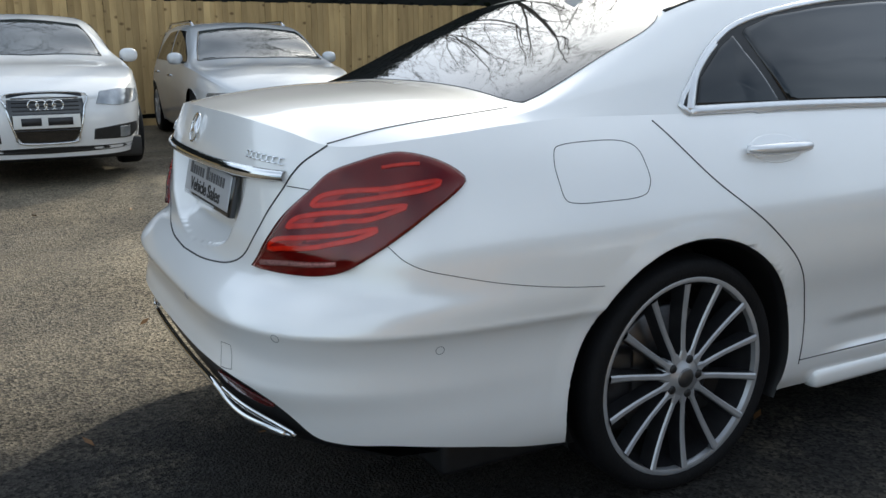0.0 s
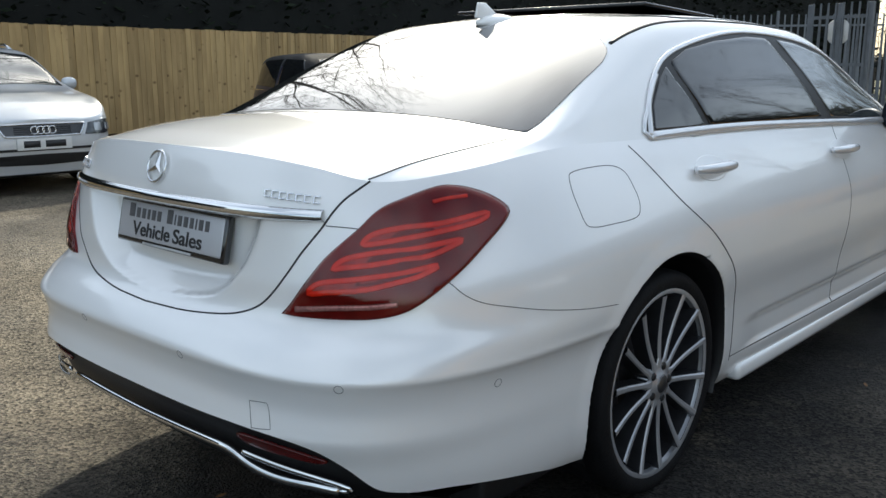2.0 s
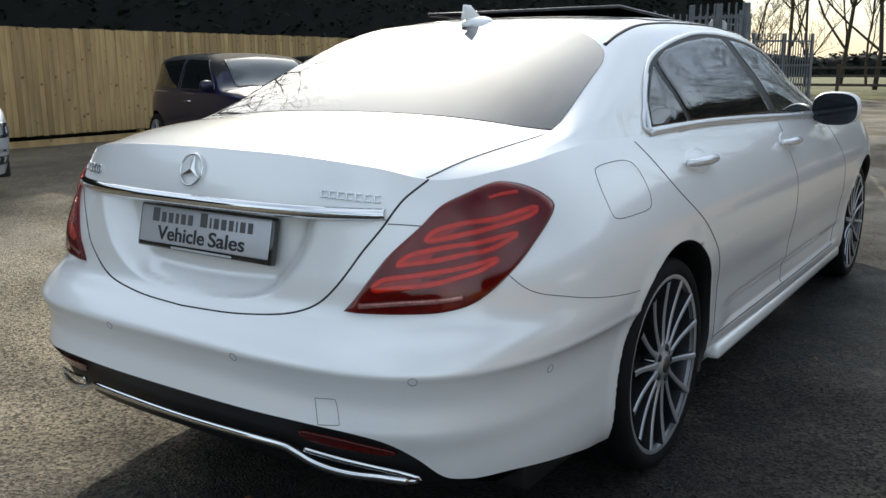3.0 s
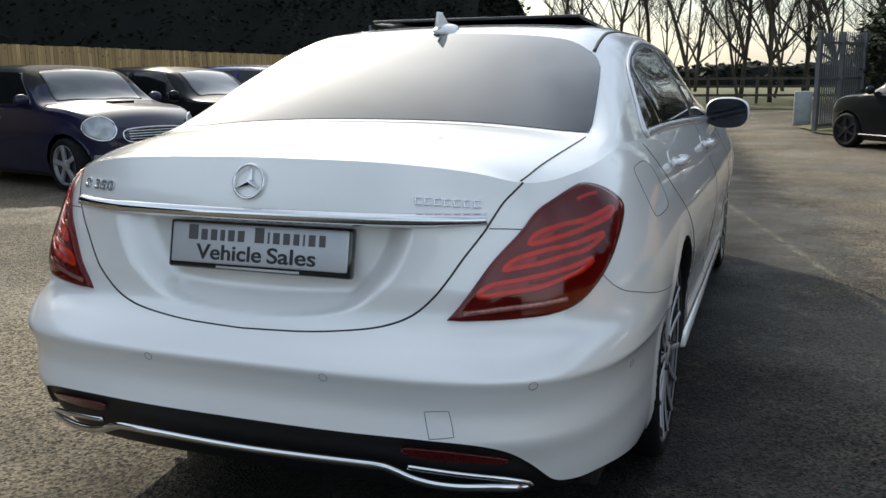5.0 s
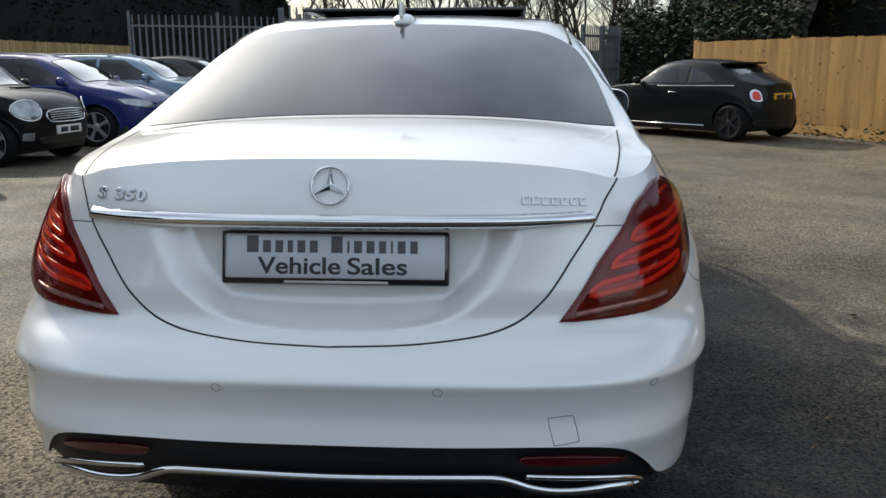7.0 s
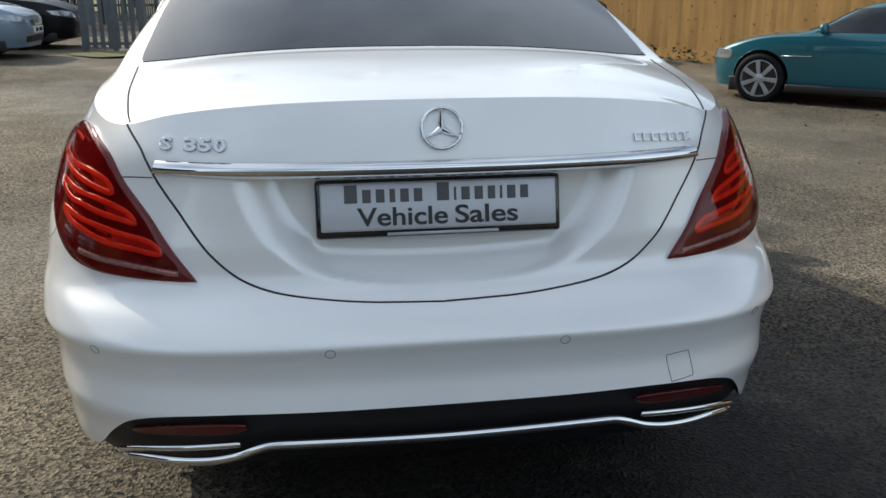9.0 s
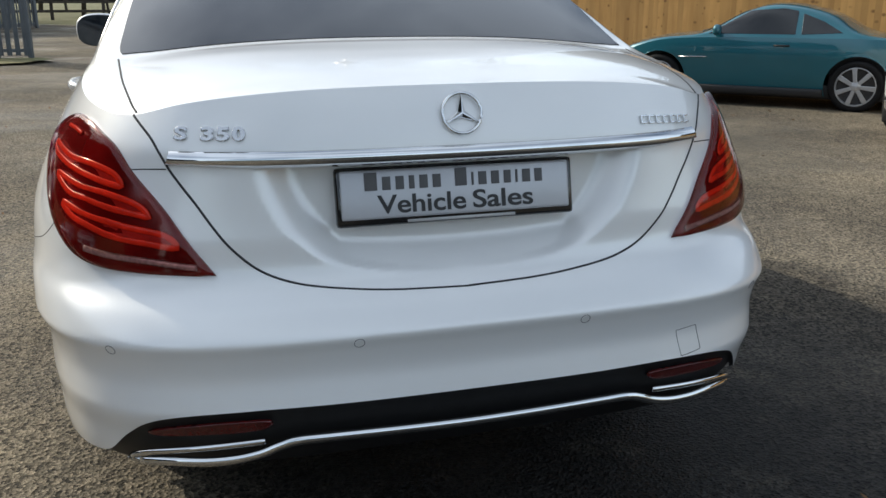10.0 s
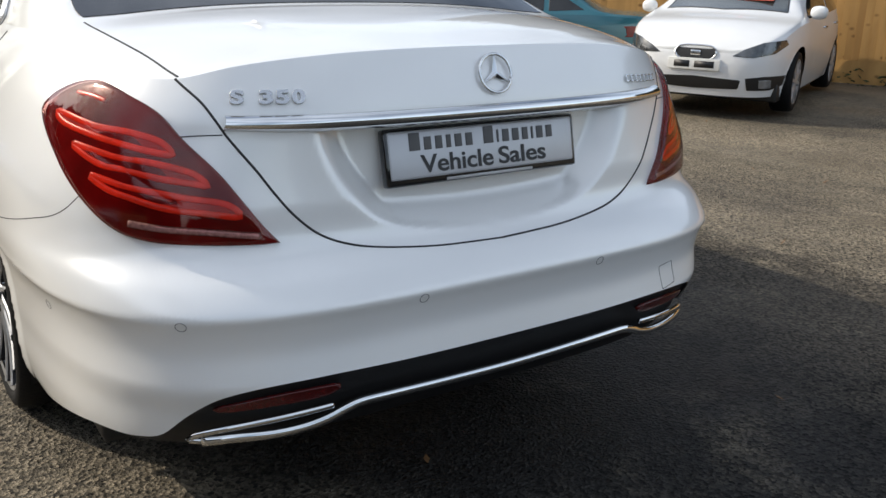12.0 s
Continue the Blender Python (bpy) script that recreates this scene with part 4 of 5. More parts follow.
M.update(
    grass=material("rough_grass", (0.085, 0.095, 0.030), 0.9, 0, 0, 0, 0.6, 1.0, 25, (0.16, 0.14, 0.06)),
    board=material("fence_board", (0.60, 0.41, 0.185), 0.82, 0, 0, 0, 4.0, 0.4, 60, (0.36, 0.235, 0.10), 0.15, stretch=(1, 1, 0.22), knots=True),
    new_board=material("new_fence_board", (0.50, 0.29, 0.095), 0.8, 0, 0, 0, 4.0, 0.4, 60, (0.33, 0.18, 0.055), 0.13, stretch=(1, 1, 0.22), knots=True),
    galv=material("galvanised_steel", (0.20, 0.215, 0.23), 0.55, 0.5, 0, 0.25, 4, 0.05, 90),
    bark=material("bark", (0.085, 0.070, 0.055), 0.9, 0, 0, 0.5, 9, 0.7, 40),
    leaf=material("evergreen_leaf", (0.012, 0.019, 0.008), 0.65, 0, 0, 0.55, 1.3, spec=0.2),
    ivy=material("ivy_leaf", (0.028, 0.048, 0.016), 0.6, 0, 0, 0.6, 1.6, spec=0.2),
    shrub=material("brown_green_leaf", (0.095, 0.078, 0.030), 0.7, 0, 0, 0.6, 1.1, spec=0.2, second=(0.030, 0.036, 0.014)),
    # near-black colour stands in for the shade deep among the leaves
    core=material("hedge_inner_shade", (0.005, 0.006, 0.004), 0.95, 0, 0, 0.4, 2.0, 0.8, 12),
    cabinet=material("grey_cabinet", (0.42, 0.46, 0.48), 0.5, 0.2, 0, 0.2, 5),
    dead_leaf=material("dead_leaf", (0.22, 0.11, 0.04), 0.8, 0, 0, 0.4, 30),
)

# distant field and verge past the gate
verts, faces = [], []
xs = np.linspace(-1, 1, 41)
for j, y in enumerate((33, 36, 45, 70, 150, 600, 2400)):
    for x in xs:
        w = 40 + 2.0 * (y - 33)
        verts.append((x * w, y + (0.6 * math.sin(x * 9) if j == 0 else 0), 0.03 + 0.25 * ease((y - 33) / 8)))
faces = [(j * 41 + i, j * 41 + i + 1, (j + 1) * 41 + i + 1, (j + 1) * 41 + i) for j in range(6) for i in range(40)]
tagged(part("field", (verts, faces), M["grass"]), "rough winter grass field beyond the yard", "grass", kind="structure")
bm = bmesh.new()
bmesh.ops.create_circle(bm, cap_ends=True, segments=28, radius=1)
for v in bm.verts:
    a = math.atan2(v.co.y, v.co.x)
    r = 1 + 0.12 * math.sin(3 * a) + 0.07 * math.sin(7 * a + 1)
    v.co = (2.9 + 1.1 * r * math.cos(a), 20.4 + 2.6 * r * math.sin(a), 0.035)
tagged(part("verge", bm, M["grass"]), "patch of rough grass by the gate", "grass", kind="structure")


# ---- foliage ----
def leaves(rng, spots, size):
    """Small bent leaf clumps at the given places."""
    verts, faces = [], []
    for p in spots:
        a, b = rng.uniform(0, 6.28), rng.uniform(-1, 1)
        s = size * rng.uniform(0.6, 1.5)
        u = Vector((math.cos(a), math.sin(a), b * 0.6)).normalized()
        w = u.cross(Vector((rng.uniform(-1, 1), rng.uniform(-1, 1), 1))).normalized()
        q = Vector(p)
        i = len(verts)
        verts += [q - u * s, q + w * s * 0.45, q + u * s, q - w * s * 0.45]
        faces += [(i, i + 1, i + 2), (i, i + 2, i + 3)]
    return verts, faces


def hedge(name, line, width, low, high, count, size, mat, label, seed, category="hedge"):
    """An evergreen belt along a line of points: a lumpy core coloured near-black as inner shade, and a crown of many
    leaves.
    """
    rng = random.Random(seed)
    pts = smooth_loop(line, 60, False)
    root = thing(name, pose(*pts[30][:2], 0), label, category)
    root["kind"] = "stuff"
    verts, faces = [], []
    ring = 12
    for i, (x, y) in enumerate(pts):
        t = Vector(pts[min(i + 1, 59)] - pts[max(i - 1, 0)]).normalized()
        sx, sy = t.y, -t.x
        top = high * (0.78 + 0.22 * noise.noise((x * 0.21, y * 0.21, seed)))
        for k in range(ring):
            a = math.pi * k / (ring - 1)
            r = 0.86 + 0.2 * noise.noise((x * 0.5, y * 0.5 + k, seed + 3))
            verts.append((x + sx * math.cos(a) * width * r * 0.5, y + sy * math.cos(a) * width * r * 0.5, low + (top - low) * math.sin(a) ** 0.6 * r))
    faces = [(i * ring + k, (i + 1) * ring + k, (i + 1) * ring + k + 1, i * ring + k + 1) for i in range(59) for k in range(ring - 1)]
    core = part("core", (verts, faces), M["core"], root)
    core.matrix_parent_inverse = root.matrix_world.inverted()
    spots = []
    for _ in range(count):
        i = rng.randrange(58)
        k = rng.randrange(ring - 1)
        a, b = Vector(verts[i * ring + k]).lerp(Vector(verts[(i + 1) * ring + k]), rng.random()), Vector(verts[i * ring + k + 1]).lerp(Vector(verts[(i + 1) * ring + k + 1]), rng.random())
        p = a.lerp(b, rng.random())
        out = Vector((p.x - pts[i][0], p.y - pts[i][1], 0.25 * (p.z - low))).normalized()
        spots.append(p + out * rng.uniform(-0.05, 0.45) * rng.random() + Vector((0, 0, rng.uniform(-.1, .25))))
    crown = part("crown", leaves(rng, spots, size), mat, root, smooth=False)
    crown.matrix_parent_inverse = root.matrix_world.inverted()
    return root


hedge("evergreen_hedge", [(-14.2, -14), (-14.0, -4), (-14.0, 8), (-14.0, 18), (-13.2, 26), (-11.6, 33)], 4.0, 0, 9.5, 46000, 0.085, M["leaf"], "tall dark evergreen trees behind the wooden fence", 3)
hedge("evergreen_trees", [(-13.5, 33), (-12.6, 36), (-11.8, 39)], 5.0, 0, 11.0, 9000, 0.13, M["leaf"], "dark evergreen trees past the steel fence", 5)
hedge("ivy_bush", [(3.35, 22.6), (4.4, 21.2), (5.6, 19.6), (7.0, 17.5)], 2.2, 0, 3.7, 10000, 0.07, M["ivy"], "dense ivy-covered bush beside the gate", 8, "bush")
hedge("tall_shrubs", [(5.6, 23.5), (7.4, 20.5), (9.5, 17), (12.0, 11), (14.0, 4), (15.0, -4)], 3.5, 0, 7.0, 42000, 0.075, M["shrub"], "brown-green shrubs behind the wooden fence", 11, "shrub")
hedge("boundary_hedge", [(-13, -17), (-5, -18.5), (5, -18.5), (14, -17)], 2.5, 0, 3.0, 4000, 0.16, M["leaf"], "dark hedge closing the yard", 13)
hedge("field_hedge", [(-40, 78), (-15, 84), (10, 82), (45, 76)], 4.0, 0, 3.0, 2500, 0.35, M["leaf"], "far hedge across the field", 17)


def bare_tree(x, y, tall, seed, lean=0.05, label="bare winter tree with a forked trunk"):
    rng = random.Random(seed)
    root = thing("bare_tree", pose(x, y, 0), label, "tree", "bare trees round the yard")
    trunk_v, trunk_f, twig_v, twig_f = [], [], [], []

    def limb(p, way, length, r, depth):
        steps = 5 if depth < 2 else 3
        pts, q, w = [p], p.copy(), way.copy()
        for _ in range(steps):
            w = (w + Vector((rng.uniform(-1, 1), rng.uniform(-1, 1), rng.uniform(-.4, .7))) * (0.13 + 0.05 * depth)).normalized()
            q = q + w * length / steps
            pts.append(q.copy())
        radii = [r * (1 - 0.55 * i / steps) for i in range(steps + 1)]
        v, f = tube(pts, radii, 6 if depth < 2 else 3)
        V, F = (trunk_v, trunk_f) if depth < 2 else (twig_v, twig_f)
        o = len(V)
        V.extend(v)
        F.extend(tuple(o + a for a in t) for t in f)
        if depth < 5:
            for _ in range((12, 5, 4, 3, 3)[depth]):
                i = rng.randint(1, steps)
                side = Vector((rng.uniform(-1, 1), rng.uniform(-1, 1), rng.uniform(.1, 1.1))).normalized()
                limb(pts[i], (w * 0.6 + side).normalized(), length * rng.uniform(.36, .6), max(radii[i] * rng.uniform(.45, .7), .006), depth + 1)

    limb(Vector((0, 0, -.1)), Vector((rng.uniform(-lean, lean), rng.uniform(-lean, lean), 1)), tall * .72, tall * .0085, 0)
    part("trunk", (trunk_v, trunk_f), M["bark"], root)
    part("crown", (twig_v, twig_f), M["bark"], root, "fine bare twigs")


for i, (x, y, tall) in enumerate([(-16.5, 2.0, 15), (-17.0, 7.5, 14), (-16.8, 10.6, 18), (-17.4, 14.2, 17), (-4.5, 40, 13), (-2.2, 37, 12), (-0.4, 41, 14), (0.9, 37.5, 13), (2.2, 40, 15), (3.6, 38, 13), (4.8, 43, 15), (7.0, 40, 13), (-7.0, 46, 14), (10, 46, 15), (-11, 52, 15), (8.5, 23, 9), (6.0, 52, 15), (1.5, 55, 15), (-3.5, 54, 14)]):
    bare_tree(x, y, tall, 40 + i)
for i in range(11):
    bare_tree(-9 + i * 1.75 + 0.5 * math.sin(i * 5), 38 + (i * 7 % 5) * 2, 6.5 + (i * 3 % 4), 80 + i, 0.15, "slender bare sapling along the field edge")


# ---- fences ----
def board_mesh(tall, mat, wide=0.104):
    bm = bmesh.new()
    box(bm, -wide / 2, wide / 2, -.006, .006, 0, tall)
    for v in bm.verts:
        if v.co.x < 0 and v.co.y < 0:
            v.co.y -= 0.010
    me = bpy.data.meshes.new("board")
    bm.to_mesh(me)
    bm.free()
    me.materials.append(mat)
    return me


def closeboard(name, p0, p1, tall, label, seed, mat):
    """A closeboard fence: rails and posts behind feather-edged boards over a gravel board."""
    rng = random.Random(seed)
    a, b = Vector((*p0, 0)), Vector((*p1, 0))
    run, way = (b - a).length, (b - a).normalized()
    turn = math.degrees(math.atan2(way.y, way.x))
    root = thing(name, pose(a.x, a.y, 0, 0, 0, turn), label, "fence")
    meshes = [board_mesh(tall - .17 + d, mat) for d in (0, .005, -.004, .008)]
    count = int(run / .097)
    joined = []
    for i in range(count):
        s = (i + .5) * .097
        q = a + way * s
        z = ground_z(q.x, q.y) + .17
        loc = pose(s, rng.uniform(-.002, .002), z + rng.uniform(-.004, .006), rng.uniform(-.25, .25), rng.uniform(-.35, .35), 0)
        ob = new("board", rng.choice(meshes))
        ob.parent, ob.matrix_local = root, loc
    for z in (.35, tall * .55, tall - .2):
        part("rail", box_mesh(0, run, .012, .06, z, z + .08), mat, root, smooth=False)
    part("gravel_board", box_mesh(0, run, -.016, .016, -.25, .165), mat, root, smooth=False)
    for s in np.arange(0, run + .1, 2.9):
        part("post", box_mesh(s - .05, s + .05, .02, .12, -.3, tall + .04, .006), mat, root, smooth=False)
    return root


closeboard("wooden_fence", (-11.4, -6.0), (-11.4, 25.2), 1.84, "tan closeboard timber fence with weathered boards", 21, M["board"])
closeboard("wooden_fence", (4.3, 18.2), (11.4, 3.85), 1.74, "orange-tan closeboard timber fence", 22, M["new_board"])
closeboard("wooden_fence", (11.4, 3.85), (13.0, -6.0), 1.74, "orange-tan closeboard timber fence turning the yard's corner", 23, M["new_board"])


def pale_mesh(tall, wide):
    bm = bmesh.new()
    box(bm, -wide, wide, -.006, .006, 0, tall)
    for v in bm.verts:
        if v.co.z > tall - .01:
            v.co.x *= 0.35
    box(bm, -wide * .3, wide * .3, -.018, -.006, 0, tall - .04)
    me = bpy.data.meshes.new("pale")
    bm.to_mesh(me)
    bm.free()
    me.materials.append(M["galv"])
    return me


def palisade(name, p0, p1, tall, step, label, gate=False):
    a, b = Vector((*p0, 0)), Vector((*p1, 0))
    run = (b - a).length
    turn = math.degrees(math.atan2(b.y - a.y, b.x - a.x))
    root = thing(name, pose(a.x, a.y, ground_z(a.x, a.y), 0, 0, turn), label, "gate" if gate else "fence")
    me = pale_mesh(tall - .05, step * .30)
    for s in np.arange(step / 2, run, step):
        ob = new("pale", me)
        ob.parent, ob.matrix_local = root, pose(s, 0, .06)
    for z in ((.12, tall * .52, tall - .28) if gate else (.35, tall - .35)):
        part("rail", box_mesh(0, run, .008, .05, z, z + .06), M["galv"], root, smooth=False)
    for s in ((0, run / 2, run) if gate else np.arange(0, run + .05, 2.7)):
        part("post", box_mesh(s - .045, s + .045, .01, .10, -.1, tall + (.0 if gate else .12), .01), M["galv"], root, smooth=False)
    return root


palisade("palisade_fence", (-11.4, 25.2), (-6.4, 28.0), 2.78, .20, "grey galvanised steel palisade fence")
palisade("palisade_gate", (-6.3, 28.2), (-5.0, 30.4), 2.2, .115, "open grey steel palisade gate", True)
palisade("palisade_gate", (-4.4, 16.5), (-3.24, 16.3), 2.4, .15, "grey steel palisade gate with a round sign", True)
sign = tagged(part("round_sign", lathe([(.0, .006), (.24, .006), (.245, .0), (.24, -.006), (.0, -.006)], 32), M["plate_white"]), "plain white round sign fixed behind the steel gate", "sign")
sign.matrix_world = pose(-3.83, 16.46, 1.93, 0, 0, -99.8)
bm = bmesh.new()
bmesh.ops.create_circle(bm, cap_ends=True, segments=28, radius=1)
for v in bm.verts:
    a = math.atan2(v.co.y, v.co.x)
    r = 1 + 0.12 * math.sin(3 * a) + 0.07 * math.sin(7 * a + 1)
    v.co = (-3.7 + .85 * r * math.cos(a), 15.75 + .75 * r * math.sin(a), .065)
tagged(part("verge", bm, M["grass"]), "patch of rough grass by the steel gate", "grass", kind="structure")
palisade("palisade_gate", (3.0, 21.4), (1.95, 19.6), 2.2, .10, "open grey steel gate with dense pales", True)
bm = bmesh.new()
box(bm, 1.60, 2.02, 22.5, 22.9, 0, .85, .02)
cab = tagged(part("utility_cabinet", bm, M["cabinet"]), "pale grey utility cabinet beside the gate", "cabinet")
part("cabinet_door", box_mesh(1.64, 1.98, 22.485, 22.502, .08, .78, .006), M["cabinet"], cab)

rail_fence = thing("post_and_rail_fence", pose(-30, 36.5, 0), "dark wooden post and rail fence along the field", "fence")
for i in range(34):
    part("post", box_mesh(i * 1.9 - .06, i * 1.9 + .06, -.05, .05, 0, 1.25, .01), M["bark"], rail_fence, smooth=False)
for z in (.45, .8, 1.12):
    part("rail", box_mesh(-.5, 63.2, -.075, -.052, z - .05, z + .05), M["bark"], rail_fence, smooth=False)

rng = random.Random(4)
spots = [(rng.uniform(-5, 7), rng.uniform(-2, 9)) for _ in range(70)]
lv, lf = leaves(rng, [(x, y, ground_z(x, y) + .012) for x, y in spots], .022)
tagged(part("fallen_leaves", (lv, lf), M["dead_leaf"], smooth=False), "scattered dead leaves on the asphalt", "leaves", kind="stuff")

rng = random.Random(9)
spots = []
for _ in range(700):
    k = rng.random() ** 1.5
    x, y = 4.6 + 6.6 * k + rng.uniform(-.35, -.02), 17.6 - 13.3 * k
    spots.append((x, y, ground_z(x, y) + rng.random() ** 2 * .22))
lv, lf = leaves(rng, spots, .05)
tagged(part("weeds", (lv, lf), M["ivy"], smooth=False), "low green weeds along the foot of the fence", "weeds", kind="stuff")


# ---- parked cars ----
def paint(name, color, flake=0.0):
    return material(name, color, 0.38, flake, 1.0, 0.06, 3.0, 0.01, 800)


M.update(
    white=paint("white_paint", (0.74, 0.75, 0.76)), silver=paint("silver_paint", (0.62, 0.64, 0.66), 0.3), pale_blue=paint("pale_blue_paint", (0.20, 0.28, 0.37), 0.4),
    navy=material("navy_paint", (0.011, 0.011, 0.038), 0.3, 0, 0.5, 0.1, 3, spec=0.2), black_paint=material("black_paint", (0.006, 0.006, 0.007), 0.35, 0, 0.22, 0.1, 3, spec=0.12),
    blue=material("blue_paint", (0.010, 0.022, 0.15), 0.35, 0.1, 0.7, 0.1, 3, spec=0.3), grey=material("dark_grey_paint", (0.010, 0.013, 0.014), 0.35, 0, 0.22, 0.1, 3, spec=0.12),
    teal=paint("teal_paint", (0.004, 0.115, 0.155), 0.25), cloth=material("soft_top_cloth", (0.012, 0.012, 0.013), 0.9, 0, 0, 0.3, 40, 0.3, 400),
    price=material("price_card", (0.65, 0.10, 0.06), 0.6, 0, 0, 0.1, 10), amber=material("amber_lamp", (0.6, 0.2, 0.03), 0.2, 0, 1, 0.3, 40),
)


def star_wheel(root, x, y, r, spokes, mat, flip, width=.2):
    """A road wheel with tyre, rim and tapered spokes."""
    rim = part("wheel", lathe([(r * .70, .0), (r * .735, .004), (r * .74, -.006), (r * .68, -.03), (r * .66, -.15), (.0, -.15)], 40), mat, root)
    rim.matrix_local = pose(x, y, r, 0, 0, 180 if flip else 0)
    part("tyre", lathe([(r * .72, -.004), (r * .76, .008), (r * .86, .012), (r * .94, .004), (r * .985, -.02), (r, -.05), (r, -width + .04), (r * .97, -width), (r * .7, -width)], 44), M["rubber"], rim)
    part("inner", lathe([(r * .69, -.035), (.0, -.05)], 32), M["alloy_dark"], rim)
    part("hub_cap", lathe([(.0, .006), (r * .15, .004), (r * .2, -.006), (r * .21, -.03)], 24), mat, rim)
    bm = bmesh.new()
    box(bm, -.03, .002, -.022, .022, r * .16, r * .71, .006)
    for v in bm.verts:
        if v.co.z > r * .5:
            v.co.y *= 1.35 if spokes < 8 else .8
    me = bpy.data.meshes.new("spoke")
    bm.to_mesh(me)
    bm.free()
    me.materials.append(mat)
    for i in range(spokes):
        s = new("spoke", me)
        s.parent, s.matrix_local = rim, pose(0, 0, 0, 360 / spokes * i + 8, 0, 0)


def parked_car(name, label, m, long, wide, body, zc, top, hubs, r, screen, side_panes, wheels, wheel_mat, front=(), back=(), power=4.6, low=.20, roof=None, mirrors=True, group="", rear_screen=(), tuck=.76, handles=()):
    """A parked car: lower skin round a rounded plan, upper skin in sections, glass, lamps, wheels and fittings."""
    root = thing(name, m, label, "car", group)
    ZC2, TOP2 = spline(zc), spline(top)
    half, end = wide / 2, long / 2
    W2 = spline([(low, .93), (.35, .965), (.55, .99), (.68, 1.0), (.85, .985), (1.0, .94), (1.2, .88)])
    E2 = spline([(low, .975), (.36, .995), (.52, 1.0), (.68, .985), (.85, .95), (1.05, .90), (1.2, .86)])

    def plan(c, z):
        th = c * math.pi
        s, k = max(math.sin(th), 0), math.cos(th)
        return np.array([half * W2(z) * s ** (2 / power), -math.copysign(abs(k) ** (2 / power), k) * end * E2(z), z])

    def shoulder(c):
        z = .8
        for _ in range(4):
            z = TOP2(plan(c, z)[1])
        return plan(c, z)

    def over(e, q):
        ex, y, ez = float(e[0]), float(e[1]), float(e[2])
        z0 = max(ZC2(y), ez + .004)
        cab = ease((z0 - ez - .10) / .22)
        xr, zr = ex * (.95 - (.95 - tuck) * cab), z0 - (z0 - ez) * (.5 - .42 * cab)
        k = .34
        ax, az, bx, bz = xr * (1 - k * .5), zr + (z0 - zr) * k * .5, xr + (ex - xr) * k, zr + (ez - zr) * k
        if q < .5:
            t = q / .5
            return np.array([ax * t, y, z0 + (az - z0) * t ** 2.2])
        if q < .72:
            t = (q - .5) / .22
            u = 1 - t
            return np.array([u * u * ax + 2 * t * u * xr + t * t * bx, y, u * u * az + 2 * t * u * zr + t * t * bz])
        t = (q - .72) / .28
        return np.array([bx + (ex - bx) * t, y, bz + (ez - bz) * t])

    dense2 = np.linspace(0, 1, 900)
    line = np.array([plan(c, .6)[:2] for c in dense2])
    far = np.concatenate([[0], np.cumsum(np.linalg.norm(np.diff(line, axis=0), axis=1))])
    cols = np.interp(np.linspace(0, far[-1], 110), far, dense2)
    edge = [shoulder(c) for c in cols]
    rows = 22
    arch = r + .045
    g = []
    for j in range(rows):
        row = []
        for c, e in zip(cols, edge):
            p = plan(c, low + (e[2] - low) * j / (rows - 1))
            for hy in hubs:
                d = math.hypot(p[1] - hy, p[2] - r)
                if p[0] > half * .5 and 1e-6 < d < arch and d > arch - .07:
                    p = np.array([p[0] + .003, hy + (p[1] - hy) * arch / d, r + (p[2] - r) * arch / d])
            row.append(p)
        g.append(row)
    for flip in (False, True):
        kinds = [["body"] * (len(cols) - 1) for _ in range(rows - 1)]
        keep = [[not any(all(math.hypot(q[1] - hy, q[2] - r) < arch + 1e-3 and q[0] > half * .5 for q in (g[j][i], g[j + 1][i], g[j][i + 1], g[j + 1][i + 1])) for hy in hubs) for i in range(len(cols) - 1)] for j in range(rows - 1)]
        for ob in panels_from(g, kinds, keep, root, flip).values():
            ob.data.materials[0] = body
        up = [[over(e, 1 - j / 17) for e in edge] for j in range(18)]
        kinds = [["roof" if 1 - j / 17 < .74 and ZC2(edge[i][1]) - edge[i][2] > .30 else "bonnet" for i in range(len(cols) - 1)] for j in range(17)]
        for kind, ob in panels_from(up, kinds, [[True] * (len(cols) - 1)] * 17, root, flip).items():
            ob.data.materials[0] = roof if roof and kind == "roof" else body
    ys = np.array([e[1] for e in edge])

    def on_top(x, y):
        i = int(np.clip(np.searchsorted(ys, y) - 1, 0, len(ys) - 2))
        t = min(max((y - ys[i]) / (ys[i + 1] - ys[i] + 1e-9), 0), 1)
        e = edge[i] * (1 - t) + edge[i + 1] * t
        e = np.array([e[0], y, e[2]])
        a, b = 0.0, 1.0
        for _ in range(14):
            q = (a + b) / 2
            a, b = (q, b) if over(e, q)[0] < abs(x) else (a, q)
        p = over(e, (a + b) / 2)
        return np.array([math.copysign(p[0], x), y, p[2]])

    def on_side(y, z):
        i = int(np.clip(np.searchsorted(ys, y) - 1, 0, len(ys) - 2))
        t = (y - ys[i]) / (ys[i + 1] - ys[i] + 1e-9)
        e = edge[i] * (1 - t) + edge[i + 1] * t
        e = np.array([e[0], y, e[2]])
        a, b = .45, 1.0
        for _ in range(14):
            q = (a + b) / 2
            a, b = (q, b) if over(e, q)[2] > z else (a, q)
        return over(e, (a + b) / 2)

    def face(sign):
        def f(x, z):
            k = min(abs(x) / (half * W2(z)), .9999)
            return np.array([x, sign * end * E2(z) * (1 - k ** power) ** (1 / power), z])
        return f

    part("windscreen", patch(crisp(screen), on_top, .004, .008, 1, 72), M["glass"], root, "curved windscreen glass")
